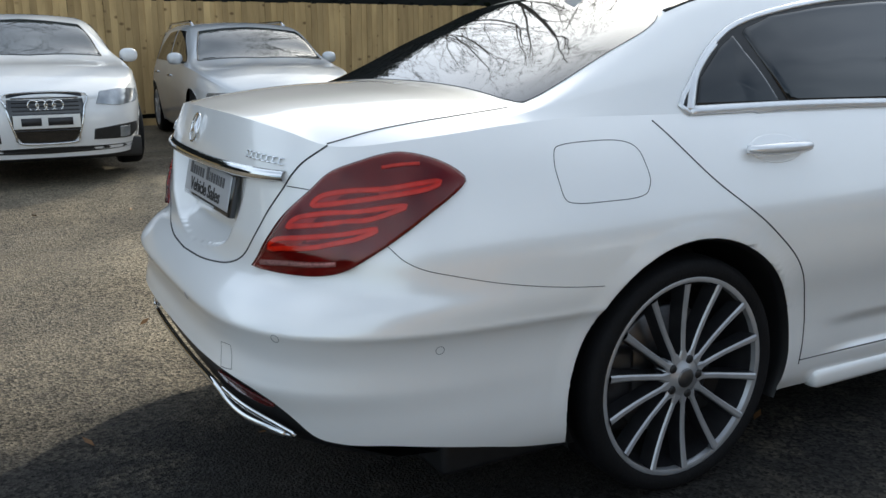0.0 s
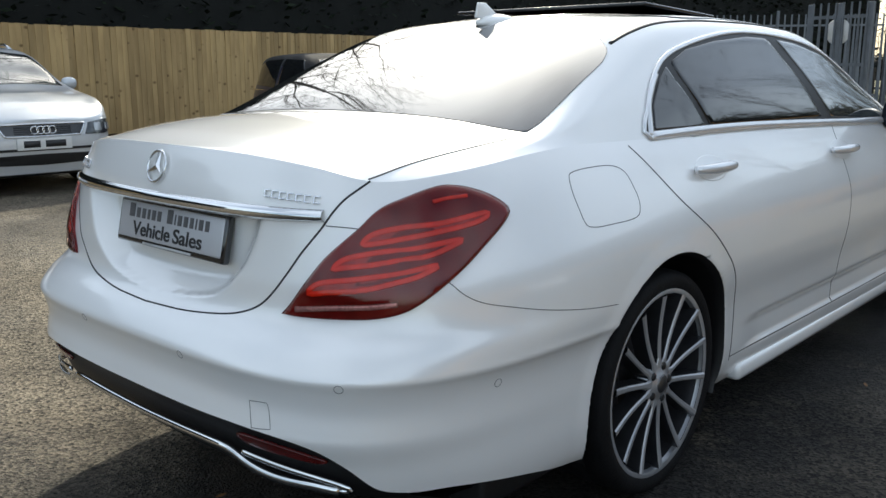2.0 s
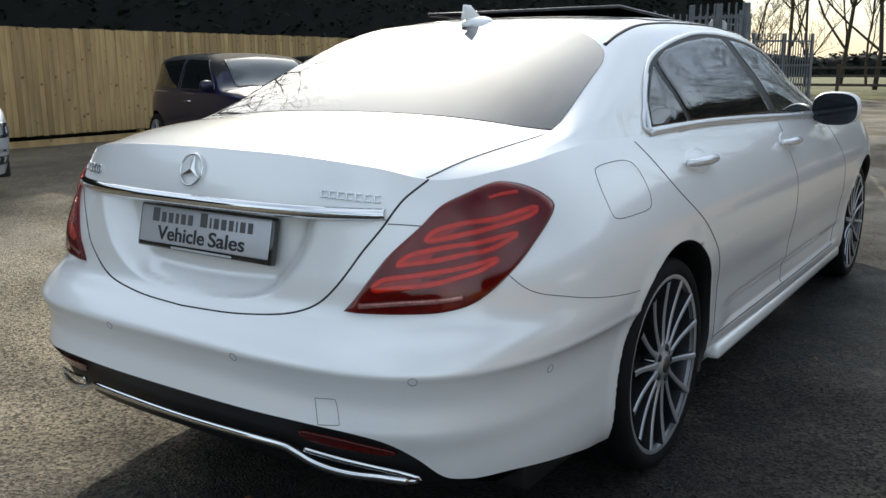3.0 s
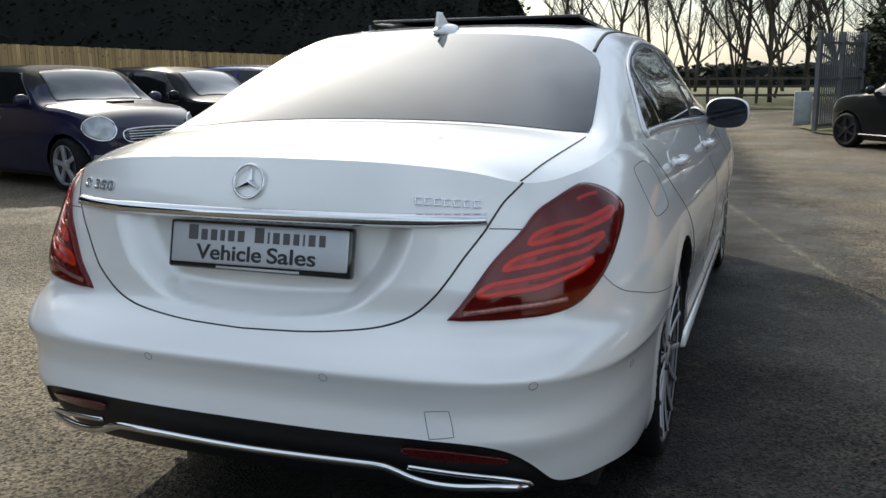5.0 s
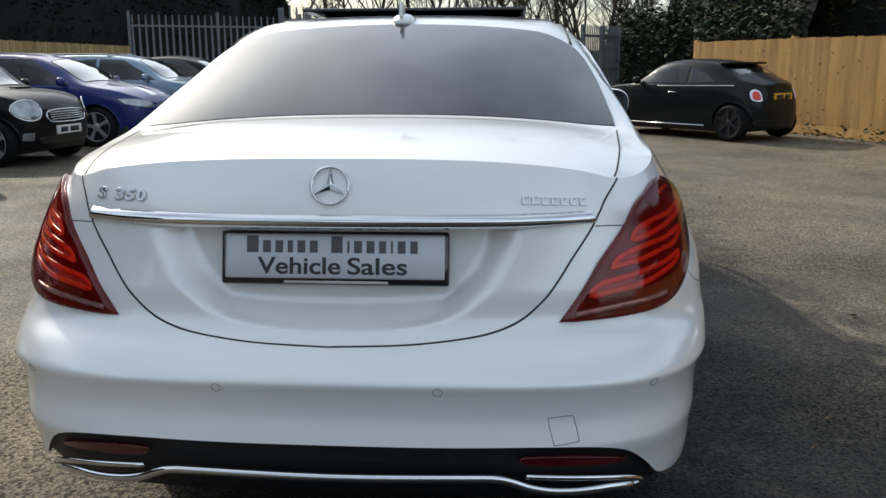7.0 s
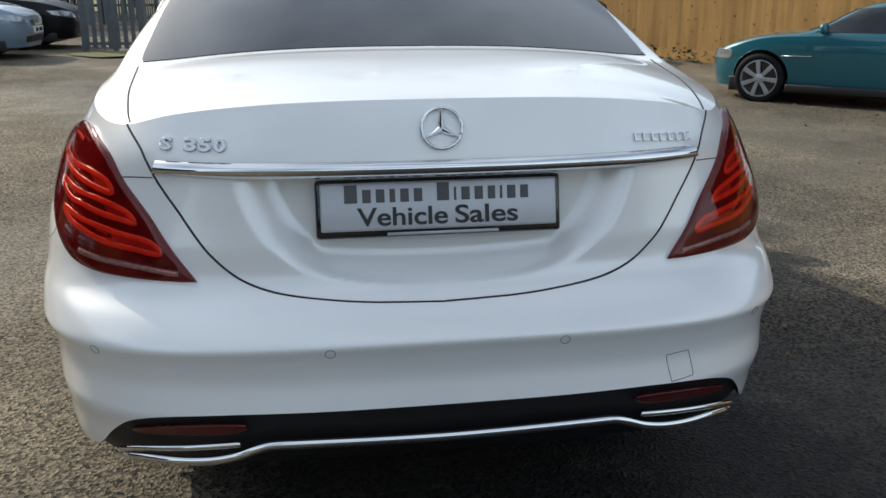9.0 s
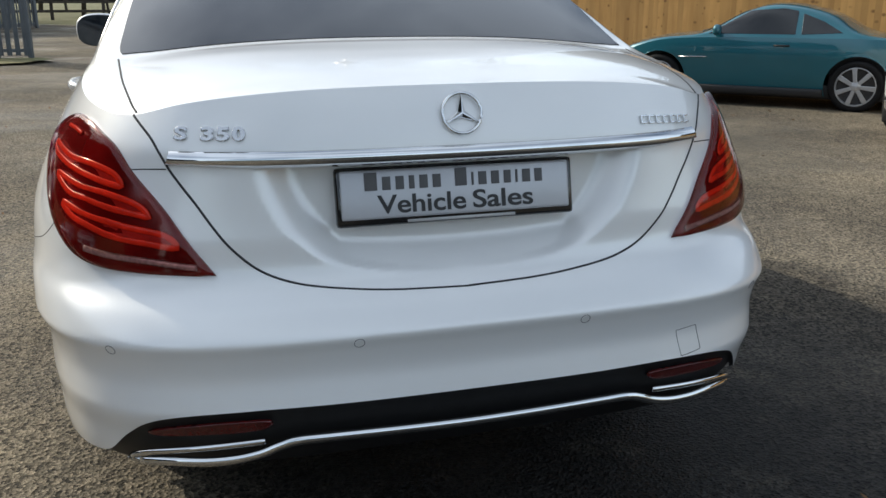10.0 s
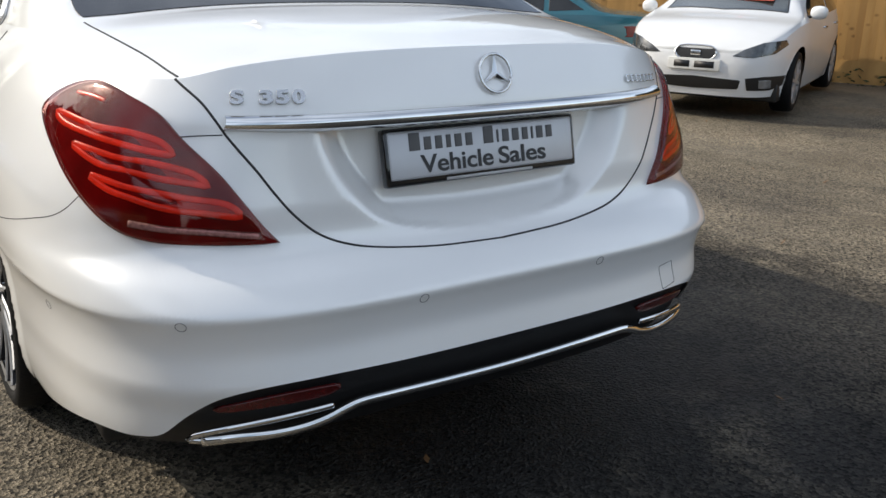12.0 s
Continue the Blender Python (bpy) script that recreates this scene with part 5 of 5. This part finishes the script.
    part("window_seal", line_on(crisp(screen), on_top, .008, .003, count=90, closed=True, flat=.5), M["black"], root)
    if rear_screen:
        part("rear_window", patch(crisp(rear_screen), on_top, .004, .008, 1, 48), M["tint"], root)
    for flip in (False, True):
        for pane in side_panes:
            part("side_window", patch(crisp(pane), on_side, .004, .008, 1, 60, flip), M["side_tint"], root)
        for hy in hubs:
            star_wheel(root, (-1 if flip else 1) * (half - .035), hy, r, wheels, wheel_mat, flip)
            bm = bmesh.new()
            box(bm, half - .42 if not flip else -half + .20, half - .20 if not flip else -half + .42, hy - arch + .04, hy + arch - .04, .22, r + arch - .02)
            part("wheel_well", bm, M["black"], root, smooth=False)
        if mirrors:
            sg = -1 if flip else 1
            y0 = mirrors if isinstance(mirrors, float) else .75
            z0 = TOP2(y0) + .09
            bm = bmesh.new()
            bmesh.ops.create_uvsphere(bm, u_segments=16, v_segments=10, radius=1)
            for v in bm.verts:
                v.co = (math.copysign(abs(v.co.x) ** .8, v.co.x) * .09, v.co.y * .055, math.copysign(abs(v.co.z) ** .8, v.co.z) * .07)
            bmesh.ops.transform(bm, matrix=pose(sg * (half + .035), y0, z0), verts=bm.verts[:])
            mir = part("door_mirror", bm, body, root)
            part("mirror_arm", tube([(sg * (half - .09), y0 + .02, z0 - .05), (sg * (half + .02), y0, z0 - .03)], .018, 6), M["black"], mir)
        for y, z in handles:
            p = plan((math.acos(max(-1, min(1, -y / end))) / math.pi), z)
            sg = -1 if flip else 1
            part("door_handle", tube([(sg * (half * W2(z) - .004), y - .09, z), (sg * (half * W2(z) + .022), y - .05, z), (sg * (half * W2(z) + .022), y + .05, z), (sg * (half * W2(z) - .004), y + .09, z)], .012, 6), M["satin"] if body is not M["teal"] else M["black"], root)
    part("underbody", box_mesh(-half + .12, half - .12, -end + .35, end - .35, .14, .32, .02), M["black"], root)
    for sign, items in ((1, front), (-1, back)):
        f = face(sign)
        for item in items:
            nm, outline, mat, lift = item[:4]
            both = item[4] if len(item) > 4 else False
            for flip in ((False, True) if both else (False,)):
                part(nm, patch(crisp(outline) if nm not in ("fog_lamp", "tail_lamp") and len(outline) < 12 else outline, f, lift, .012, -sign, 60, flip), mat, root)
    return root, face, on_top


def oblong(x, z, w, h, sx=.0):
    """A rounded four-sided outline about a place."""
    return [(x - w, z - h * .6), (x - w, z + h * .6), (x - w * .9, z + h), (x + w * .9, z + h + sx), (x + w, z + h * .6 + sx), (x + w, z - h * .6 + sx), (x + w * .9, z - h + sx), (x - w * .9, z - h)]


def front_plate(root, face, sign, x, z, mat=None, wide=.26):
    p = face(sign)(x, z)
    plate2 = part("number_plate", box_mesh(x - wide, x + wide, p[1] - .012 if sign < 0 else p[1] - .004, p[1] + .004 if sign < 0 else p[1] + .022, z - .056, z + .056, .004), mat or M["plate_white"], root, "number plate with plain dark bars")
    for a, b in ((-.20, -.005), (.045, .20)):
        y = p[1] + (.0235 if sign > 0 else -.0135)
        part("plate_bar", box_mesh(x + a * wide / .26, x + b * wide / .26, y - .001, y + .001, z - .032, z + .032), M["ink"], plate2)


def slats(root, face, x, w, z0, z1, count, mat):
    for i in range(count):
        z = z0 + (z1 - z0) * (i + .5) / count
        part("grille_slat", tube([Vector(face(1)(x + w * t, z)) + Vector((0, .012, 0)) for t in np.linspace(-1, 1, 9)], .006, 5), mat, root)


def rings(root, face, z, rr, gap):
    for i in range(4):
        c = Vector(face(1)((i - 1.5) * gap, z)) + Vector((0, .022, 0))
        part("badge_ring", tube([c + Vector((rr * math.cos(a), 0, rr * math.sin(a))) for a in np.linspace(0, 6.2832, 28, endpoint=False)], .006, 6, True), M["chrome"], root)


SAL_ZC = [(-2.46, .92), (-2.25, 1.0), (-1.75, 1.05), (-1.0, 1.36), (-.3, 1.455), (.25, 1.43), (.55, 1.36), (1.25, 1.03), (1.9, .93), (2.3, .80), (2.46, .70)]
SAL_TOP = [(-2.46, .86), (-2.2, .93), (-1, .96), (.9, .94), (1.4, .92), (2.1, .80), (2.46, .66)]
SAL_SCREEN = [(-.66, 1.13), (0, 1.22), (.66, 1.13), (.62, .9), (.53, .55), (0, .47), (-.53, .55), (-.62, .9)]
SAL_PANES = [[(.95, .985), (.6, 1.18), (.3, 1.35), (-.15, 1.37), (-.15, .99)], [(-.22, .99), (-.22, 1.37), (-.7, 1.34), (-1.15, 1.16), (-1.3, 1.0)]]
root, face, _ = parked_car("saloon_car", "white saloon with a deep black grille parked by the fence", pose(-7.95, .10, .13, 0, 0, -90), 4.92, 1.86, M["white"], SAL_ZC, SAL_TOP, (-1.42, 1.42), .33, SAL_SCREEN, SAL_PANES, 10, M["alloy"],
    front=[("grille", [(-.29, .74), (0, .75), (.29, .74), (.30, .62), (.25, .40), (.20, .33), (-.20, .33), (-.25, .40), (-.30, .62)], M["gloss_black"], .006),
           ("headlamp", [(.40, .64), (.44, .745), (.62, .765), (.80, .75), (.82, .69), (.78, .64), (.6, .62)], M["headlamp"], .006, True),
           ("air_intake", [(.36, .34), (.37, .43), (.6, .455), (.78, .46), (.80, .38), (.7, .33)], M["black"], .004, True),
           ("fog_lamp", oblong(.64, .39, .05, .045), M["headlamp"], .010, True),
           ("lower_lip", [(-.8, .25), (-.8, .28), (0, .29), (.8, .28), (.8, .25), (0, .235)], M["black"], .004)], handles=((.1, .83), (-.95, .85)), mirrors=.82, power=4.2, group="cars parked along the fence")
slats(root, face, 0, .26, .42, .72, 9, M["alloy_dark"])
front_plate(root, face, 1, 0, .51)
rings(root, face, .645, .042, .064)
part("grille_frame", tube([Vector(face(1)(x, z)) + Vector((0, .01, 0)) for x, z in smooth_loop([(-.29, .74), (.29, .74), (.30, .62), (.25, .40), (.20, .33), (-.20, .33), (-.25, .40), (-.30, .62)], 60)], .009, 6, True), M["chrome"], root)

EST_ZC = [(-2.42, 1.02), (-2.3, 1.20), (-1.9, 1.40), (-1.2, 1.46), (-.3, 1.475), (.25, 1.44), (.5, 1.38), (1.25, 1.02), (1.9, .92), (2.25, .80), (2.42, .70)]
EST_SCREEN = [(-.74, 1.13), (0, 1.21), (.74, 1.13), (.70, .9), (.60, .52), (0, .45), (-.60, .52), (-.70, .9)]
EST_GRILLE = [(-.42, .675), (0, .68), (.42, .675), (.36, .565), (0, .56), (-.36, .565)]
root, face, top_f = parked_car("estate_car", "silver estate car with roof rails", pose(-8.92, 2.74, .07, 0, 0, -93), 4.84, 1.82, M["silver"], EST_ZC, [(a * .985, b) for a, b in SAL_TOP], (-1.38, 1.4), .335, EST_SCREEN, SAL_PANES + [[(-1.36, 1.0), (-1.25, 1.34), (-1.9, 1.33), (-2.1, 1.03)]], 6, M["alloy"],
    front=[("grille", EST_GRILLE, M["gloss_black"], .006), ("headlamp", [(.41, .56), (.46, .675), (.65, .70), (.82, .685), (.84, .60), (.65, .555)], M["dark_headlamp"], .006, True), ("lamp_lens", oblong(.56, .625, .045, .04), M["headlamp"], .012, True), ("lamp_lens", oblong(.70, .625, .035, .035), M["headlamp"], .012, True),
           ("air_intake", [(-.72, .30), (-.74, .38), (0, .39), (.74, .38), (.72, .30), (0, .28)], M["black"], .004), ("bumper_strip", oblong(0, .435, .80, .012), M["black"], .006)], handles=((.1, .82), (-.95, .84)), mirrors=.80, power=5.0, tuck=.81, group="cars parked along the fence")
part("grille_frame", tube([Vector(face(1)(x, z)) + Vector((0, .01, 0)) for x, z in smooth_loop(crisp(EST_GRILLE), 60)], .009, 6, True), M["chrome"], root)
front_plate(root, face, 1, 0, .49)
rings(root, face, .62, .036, .056)
slats(root, face, 0, .27, .58, .66, 4, M["alloy_dark"])
for sg in (-1, 1):
    part("roof_rail", tube([(sg * .58, .1, 1.42), (sg * .585, -.1, 1.475), (sg * .58, -1.6, 1.475), (sg * .57, -1.85, 1.41)], .016, 6), M["satin"], root)

SMALL_ZC = [(-1.82, .95), (-1.72, 1.15), (-1.55, 1.33), (-1.2, 1.395), (-.3, 1.41), (.2, 1.38), (.38, 1.33), (.85, 1.0), (1.3, .95), (1.65, .84), (1.82, .70)]
SMALL_TOP = [(-1.82, .86), (-1.5, .92), (0, .91), (.9, .90), (1.4, .84), (1.82, .66)]
SMALL_SCREEN = [(-.56, .80), (0, .86), (.56, .80), (.54, .62), (.50, .37), (0, .33), (-.50, .37), (-.54, .62)]
SMALL_PANES = [[(.66, .945), (.45, 1.12), (.25, 1.31), (-.35, 1.33), (-.35, .95)], [(-.42, .95), (-.42, 1.33), (-1.1, 1.31), (-1.45, 1.2), (-1.5, .98)]]


def small_car(name, label, m, body, roof, wheel_mat, chrome_grille=True):
    root, face, _ = parked_car(name, label, m, 3.65, 1.69, body, SMALL_ZC, SMALL_TOP, (-1.2, 1.26), .30, SMALL_SCREEN, SMALL_PANES, 5, wheel_mat,
        front=[("grille", [(-.40, .60), (-.36, .68), (0, .70), (.36, .68), (.40, .60), (.3, .545), (-.3, .545)], M["gloss_black"], .008),
               ("headlamp", [(.60 + .125 * math.cos(a), .70 + .125 * math.sin(a)) for a in np.linspace(0, 6.28, 14, endpoint=False)], M["headlamp"], .012, True),
               ("air_intake", [(-.5, .27), (-.52, .36), (0, .38), (.52, .36), (.5, .27)], M["black"], .004), ("fog_lamp", oblong(.62, .37, .045, .045), M["headlamp"], .008, True)],
        roof=roof, mirrors=.62, power=4.4, tuck=.80, handles=((-.05, .80),), group="cars parked along the fence")
    for sg in (-1, 1):
        part("lamp_ring", tube([Vector(face(1)(sg * .60 + .13 * math.cos(a), .70 + .13 * math.sin(a))) + Vector((0, .012, 0)) for a in np.linspace(0, 6.28, 30, endpoint=False)], .010, 6, True), M["chrome"], root)
    slats(root, face, 0, .34, .565, .68, 4, M["chrome"])
    part("grille_frame", tube([Vector(face(1)(x, z)) + Vector((0, .012, 0)) for x, z in smooth_loop([(-.40, .60), (-.36, .68), (0, .70), (.36, .68), (.40, .60), (.3, .545), (-.3, .545)], 50)], .010, 6, True), M["chrome"], root)
    front_plate(root, face, 1, 0, .44)
    part("bonnet_scoop", box_mesh(-.15, .15, 1.12, 1.24, .955, .985, .012), M["black"], root)
    part("belt_trim", tube([(.80, -1.4, .915), (.815, 0, .90), (.80, .95, .885)], .009, 5), M["chrome"], root)
    part("belt_trim", tube([(-.80, -1.4, .915), (-.815, 0, .90), (-.80, .95, .885)], .009, 5), M["chrome"], root)


small_car("small_hatchback", "navy small hatchback with black roof and round headlamps", pose(-7.10, 6.98, .06, 0, 0, -106), M["navy"], M["cloth"], M["alloy"])
small_car("small_hatchback", "black small hatchback with round headlamps", pose(-7.25, 9.6, .06, 0, 0, -96), M["black_paint"], M["black_paint"], M["alloy"])

HATCH_ZC = [(-2.1, .98), (-2.0, 1.15), (-1.75, 1.36), (-1.1, 1.45), (-.3, 1.46), (.2, 1.42), (.45, 1.34), (1.2, 1.0), (1.7, .90), (2.0, .78), (2.15, .66)]
HATCH_TOP = [(-2.1, .88), (-1.8, .96), (-.5, .94), (.9, .91), (1.5, .85), (2.15, .62)]
HATCH_SCREEN = [(-.64, 1.08), (0, 1.18), (.64, 1.08), (.6, .85), (.52, .47), (0, .40), (-.52, .47), (-.6, .85)]
HATCH_PANES = [[(.9, .955), (.55, 1.15), (.22, 1.36), (-.3, 1.375), (-.3, .965)], [(-.36, .965), (-.36, 1.375), (-1.0, 1.35), (-1.5, 1.2), (-1.55, 1.0)]]
HATCH_FRONT = [("grille", oblong(0, .60, .34, .05), M["gloss_black"], .006), ("headlamp", [(.42, .60), (.50, .70), (.68, .74), (.80, .74), (.78, .66), (.62, .60)], M["headlamp"], .006, True), ("air_intake", [(-.5, .28), (-.52, .38), (0, .40), (.52, .38), (.5, .28)], M["black"], .004)]
root, face, top_f = parked_car("hatchback_car", "bright blue hatchback with white bonnet stripes", pose(-7.35, 12.4, .06, 0, 0, -92), 4.25, 1.76, M["blue"], HATCH_ZC, HATCH_TOP, (-1.27, 1.3), .31, HATCH_SCREEN, HATCH_PANES, 5, M["alloy"], front=HATCH_FRONT, handles=((0, .82), (-.85, .84)), mirrors=.82, group="cars parked along the fence")
front_plate(root, face, 1, 0, .48)
for x in (-.17, .17):
    for y0, y1 in ((1.24, 2.0), (-1.1, .30)):
        ends = [(x - .09, y0), (x + .09, y0), (x + .09, (y0 + y1) / 2), (x + .09, y1), (x - .09, y1), (x - .09, (y0 + y1) / 2)]
        part("racing_stripe", patch(crisp(ends), top_f, .004, .006, 1, 48), M["white"], root, "white racing stripe")
root, face, top_f = parked_car("estate_car", "pale blue people carrier with roof rails in the row", pose(-7.2, 15.2, .06, 0, 0, -90), 4.7, 1.8, M["pale_blue"], [(a * .97, b) for a, b in EST_ZC], [(a * .96, b) for a, b in SAL_TOP], (-1.35, 1.38), .325, SAL_SCREEN, SAL_PANES, 5, M["alloy"], front=HATCH_FRONT, handles=((0, .82),), mirrors=.80, group="cars parked along the fence")
front_plate(root, face, 1, 0, .48)
for sg in (-1, 1):
    part("roof_rail", tube([(sg * .57, .1, 1.40), (sg * .575, -.1, 1.465), (sg * .57, -1.6, 1.465), (sg * .56, -1.8, 1.40)], .016, 6), M["satin"], root)
root, face, _ = parked_car("saloon_car", "black saloon at the far end of the parked row", pose(-7.0, 17.75, .06, 0, 0, -90), 4.7, 1.78, M["black_paint"], [(a * .96, b) for a, b in SAL_ZC], [(a * .955, b) for a, b in SAL_TOP], (-1.35, 1.36), .32, SAL_SCREEN, SAL_PANES, 5, M["alloy"], front=HATCH_FRONT, mirrors=.80, group="cars parked along the fence")
front_plate(root, face, 1, 0, .48)

# dark coupe by the far fence
COUPE_ZC = [(-1.86, .92), (-1.65, 1.0), (-1.35, 1.12), (-.9, 1.31), (-.35, 1.375), (.05, 1.36), (.32, 1.28), (.85, .98), (1.3, .93), (1.65, .83), (1.86, .68)]
root, face, top_f = parked_car("coupe_car", "dark grey two-seat coupe with black wheels", pose(3.73, 15.07, .0, 0, 0, 42), 3.73, 1.69, M["grey"], COUPE_ZC, [(a * 1.02, b) for a, b in SMALL_TOP], (-1.33, 1.16), .30, SMALL_SCREEN, [[(.66, .945), (.45, 1.11), (.22, 1.27), (-.25, 1.30), (-.42, 1.24), (-.40, .95)], [(-.48, .95), (-.47, 1.21), (-.75, 1.14), (-1.0, .98)]], 6, M["alloy_dark"],
    back=[("tail_lamp", [(.50, .68), (.50, .82), (.56, .86), (.62, .82), (.63, .70), (.57, .66)], M["bright"], .010, True), ("tail_lamp", [(.52, .70), (.52, .80), (.56, .83), (.60, .80), (.61, .71), (.57, .68)], M["lamp_bar"], .016, True), ("lower_bumper", oblong(0, .30, .6, .06), M["black"], .006)], roof=M["black_paint"], mirrors=.62, power=3.6, tuck=.80, handles=((-.15, .80),),
    rear_screen=[(-.5, -1.3), (0, -1.34), (.5, -1.3), (.46, -1.0), (0, -.95), (-.46, -1.0)])
front_plate(root, face, -1, 0, .74, M["plate_yellow"])
part("rear_spoiler", box_mesh(-.55, .55, -1.12, -.92, 1.275, 1.315, .015), M["black_paint"], root)
for sg in (-1, 1):
    part("sill_strip", tube([(sg * .82, -.85, .24), (sg * .83, .85, .24)], .016, 6), M["satin"], root)
    part("belt_trim", tube([(sg * .80, -1.4, .925), (sg * .815, 0, .905), (sg * .80, .95, .885)], .010, 5), M["chrome"], root)

# teal roadster
ROAD_ZC = [(-2.0, .84), (-1.8, .90), (-1.25, .95), (-.85, 1.15), (-.35, 1.275), (.0, 1.27), (.28, 1.17), (.8, .93), (1.3, .86), (1.75, .74), (2.0, .60)]
ROAD_TOP = [(-2.0, .76), (-1.6, .85), (-.5, .875), (.6, .86), (1.3, .80), (2.0, .55)]
root, face, _ = parked_car("roadster_car", "teal two-seat roadster with hard top", pose(6.93, 8.65, -.17, 0, 0, 45.6), 4.0, 1.72, M["teal"], ROAD_ZC, ROAD_TOP, (-1.16, 1.24), .315, [(-.58, .74), (0, .80), (.58, .74), (.54, .5), (.48, .28), (0, .24), (-.48, .28), (-.54, .5)], [[(.62, .905), (.42, 1.03), (.15, 1.19), (-.25, 1.22), (-.42, 1.19), (-.42, .915)], [(-.49, .915), (-.48, 1.16), (-.72, 1.07), (-.95, .94)]], 7, M["alloy"],
    front=[("headlamp", oblong(.58, .60, .14, .06), M["headlamp"], .006, True)], back=[("tail_lamp", oblong(.6, .68, .16, .07), M["lamp"], .006, True)], mirrors=.50, power=3.8, handles=((-.28, .78),), low=.19)
for sg in (-1, 1):
    part("side_trim", tube([(sg * .862, .62, .62), (sg * .862, .98, .61)], .006, 5), M["satin"], root)
    part("sill_cover", box_mesh(sg * .80 - .06, sg * .80 + .06, -.8, .9, .17, .27, .02), M["black"], root)

# white hatchback with a price card
root, face, top_f = parked_car("hatchback_car", "white five-door hatchback with a price card in its windscreen", pose(7.9, 5.5, -.11, 0, 0, 115.5), 4.3, 1.77, M["white"], HATCH_ZC, HATCH_TOP, (-1.27, 1.3), .315, HATCH_SCREEN, HATCH_PANES, 10, M["alloy"],
    front=[("grille", [(-.20, .60), (-.19, .655), (-.12, .685), (.12, .685), (.19, .655), (.20, .60), (.12, .545), (-.12, .545)], M["black"], .008),
           ("headlamp", [(.36, .60), (.46, .665), (.62, .735), (.78, .76), (.80, .71), (.72, .63), (.55, .59)], M["dark_headlamp"], .006, True),
           ("air_intake", [(-.44, .28), (-.46, .37), (0, .39), (.46, .37), (.44, .28), (0, .265)], M["black"], .005), ("fog_intake", [(.52, .27), (.50, .39), (.66, .41), (.80, .41), (.80, .32), (.70, .27)], M["black"], .005, True), ("fog_lamp", oblong(.66, .335, .045, .04), M["headlamp"], .012, True)],
    mirrors=.86, handles=((0, .82), (-.85, .84)))
front_plate(root, face, 1, 0, .505)
part("emblem", box_mesh(-.05, .05, face(1)(0, .615)[1] + .004, face(1)(0, .615)[1] + .02, .59, .64, .01), M["chrome"], root, "small chrome emblem")
part("grille_frame", tube([Vector(face(1)(x, z)) + Vector((0, .010, 0)) for x, z in smooth_loop([(-.20, .60), (-.19, .655), (-.12, .685), (.12, .685), (.19, .655), (.20, .60), (.12, .545), (-.12, .545)], 50)], .010, 6, True), M["chrome"], root)
p = Vector(top_f(-.27, .90))
q = Vector(top_f(-.27, .80)) - p
tilt = math.degrees(math.atan2(q.z, -q.y))
card = part("price_card", box_mesh(-.19, .19, -.06, .06, 0, .004, .0015), M["price"], root, "red and white price card")
card.matrix_local = pose(-.27, .90, p.z + .016, -tilt, 0, 0) @ pose(0, 0, 0, 0, 0, 180)
part("card_face", box_mesh(-.125, .18, -.045, .045, .004, .006, .0005), M["plate_white"], card)
lettering("lettering", "£11995", .075, M["ink"], card, pose(.02, -.004, .0065), .0006, .30)
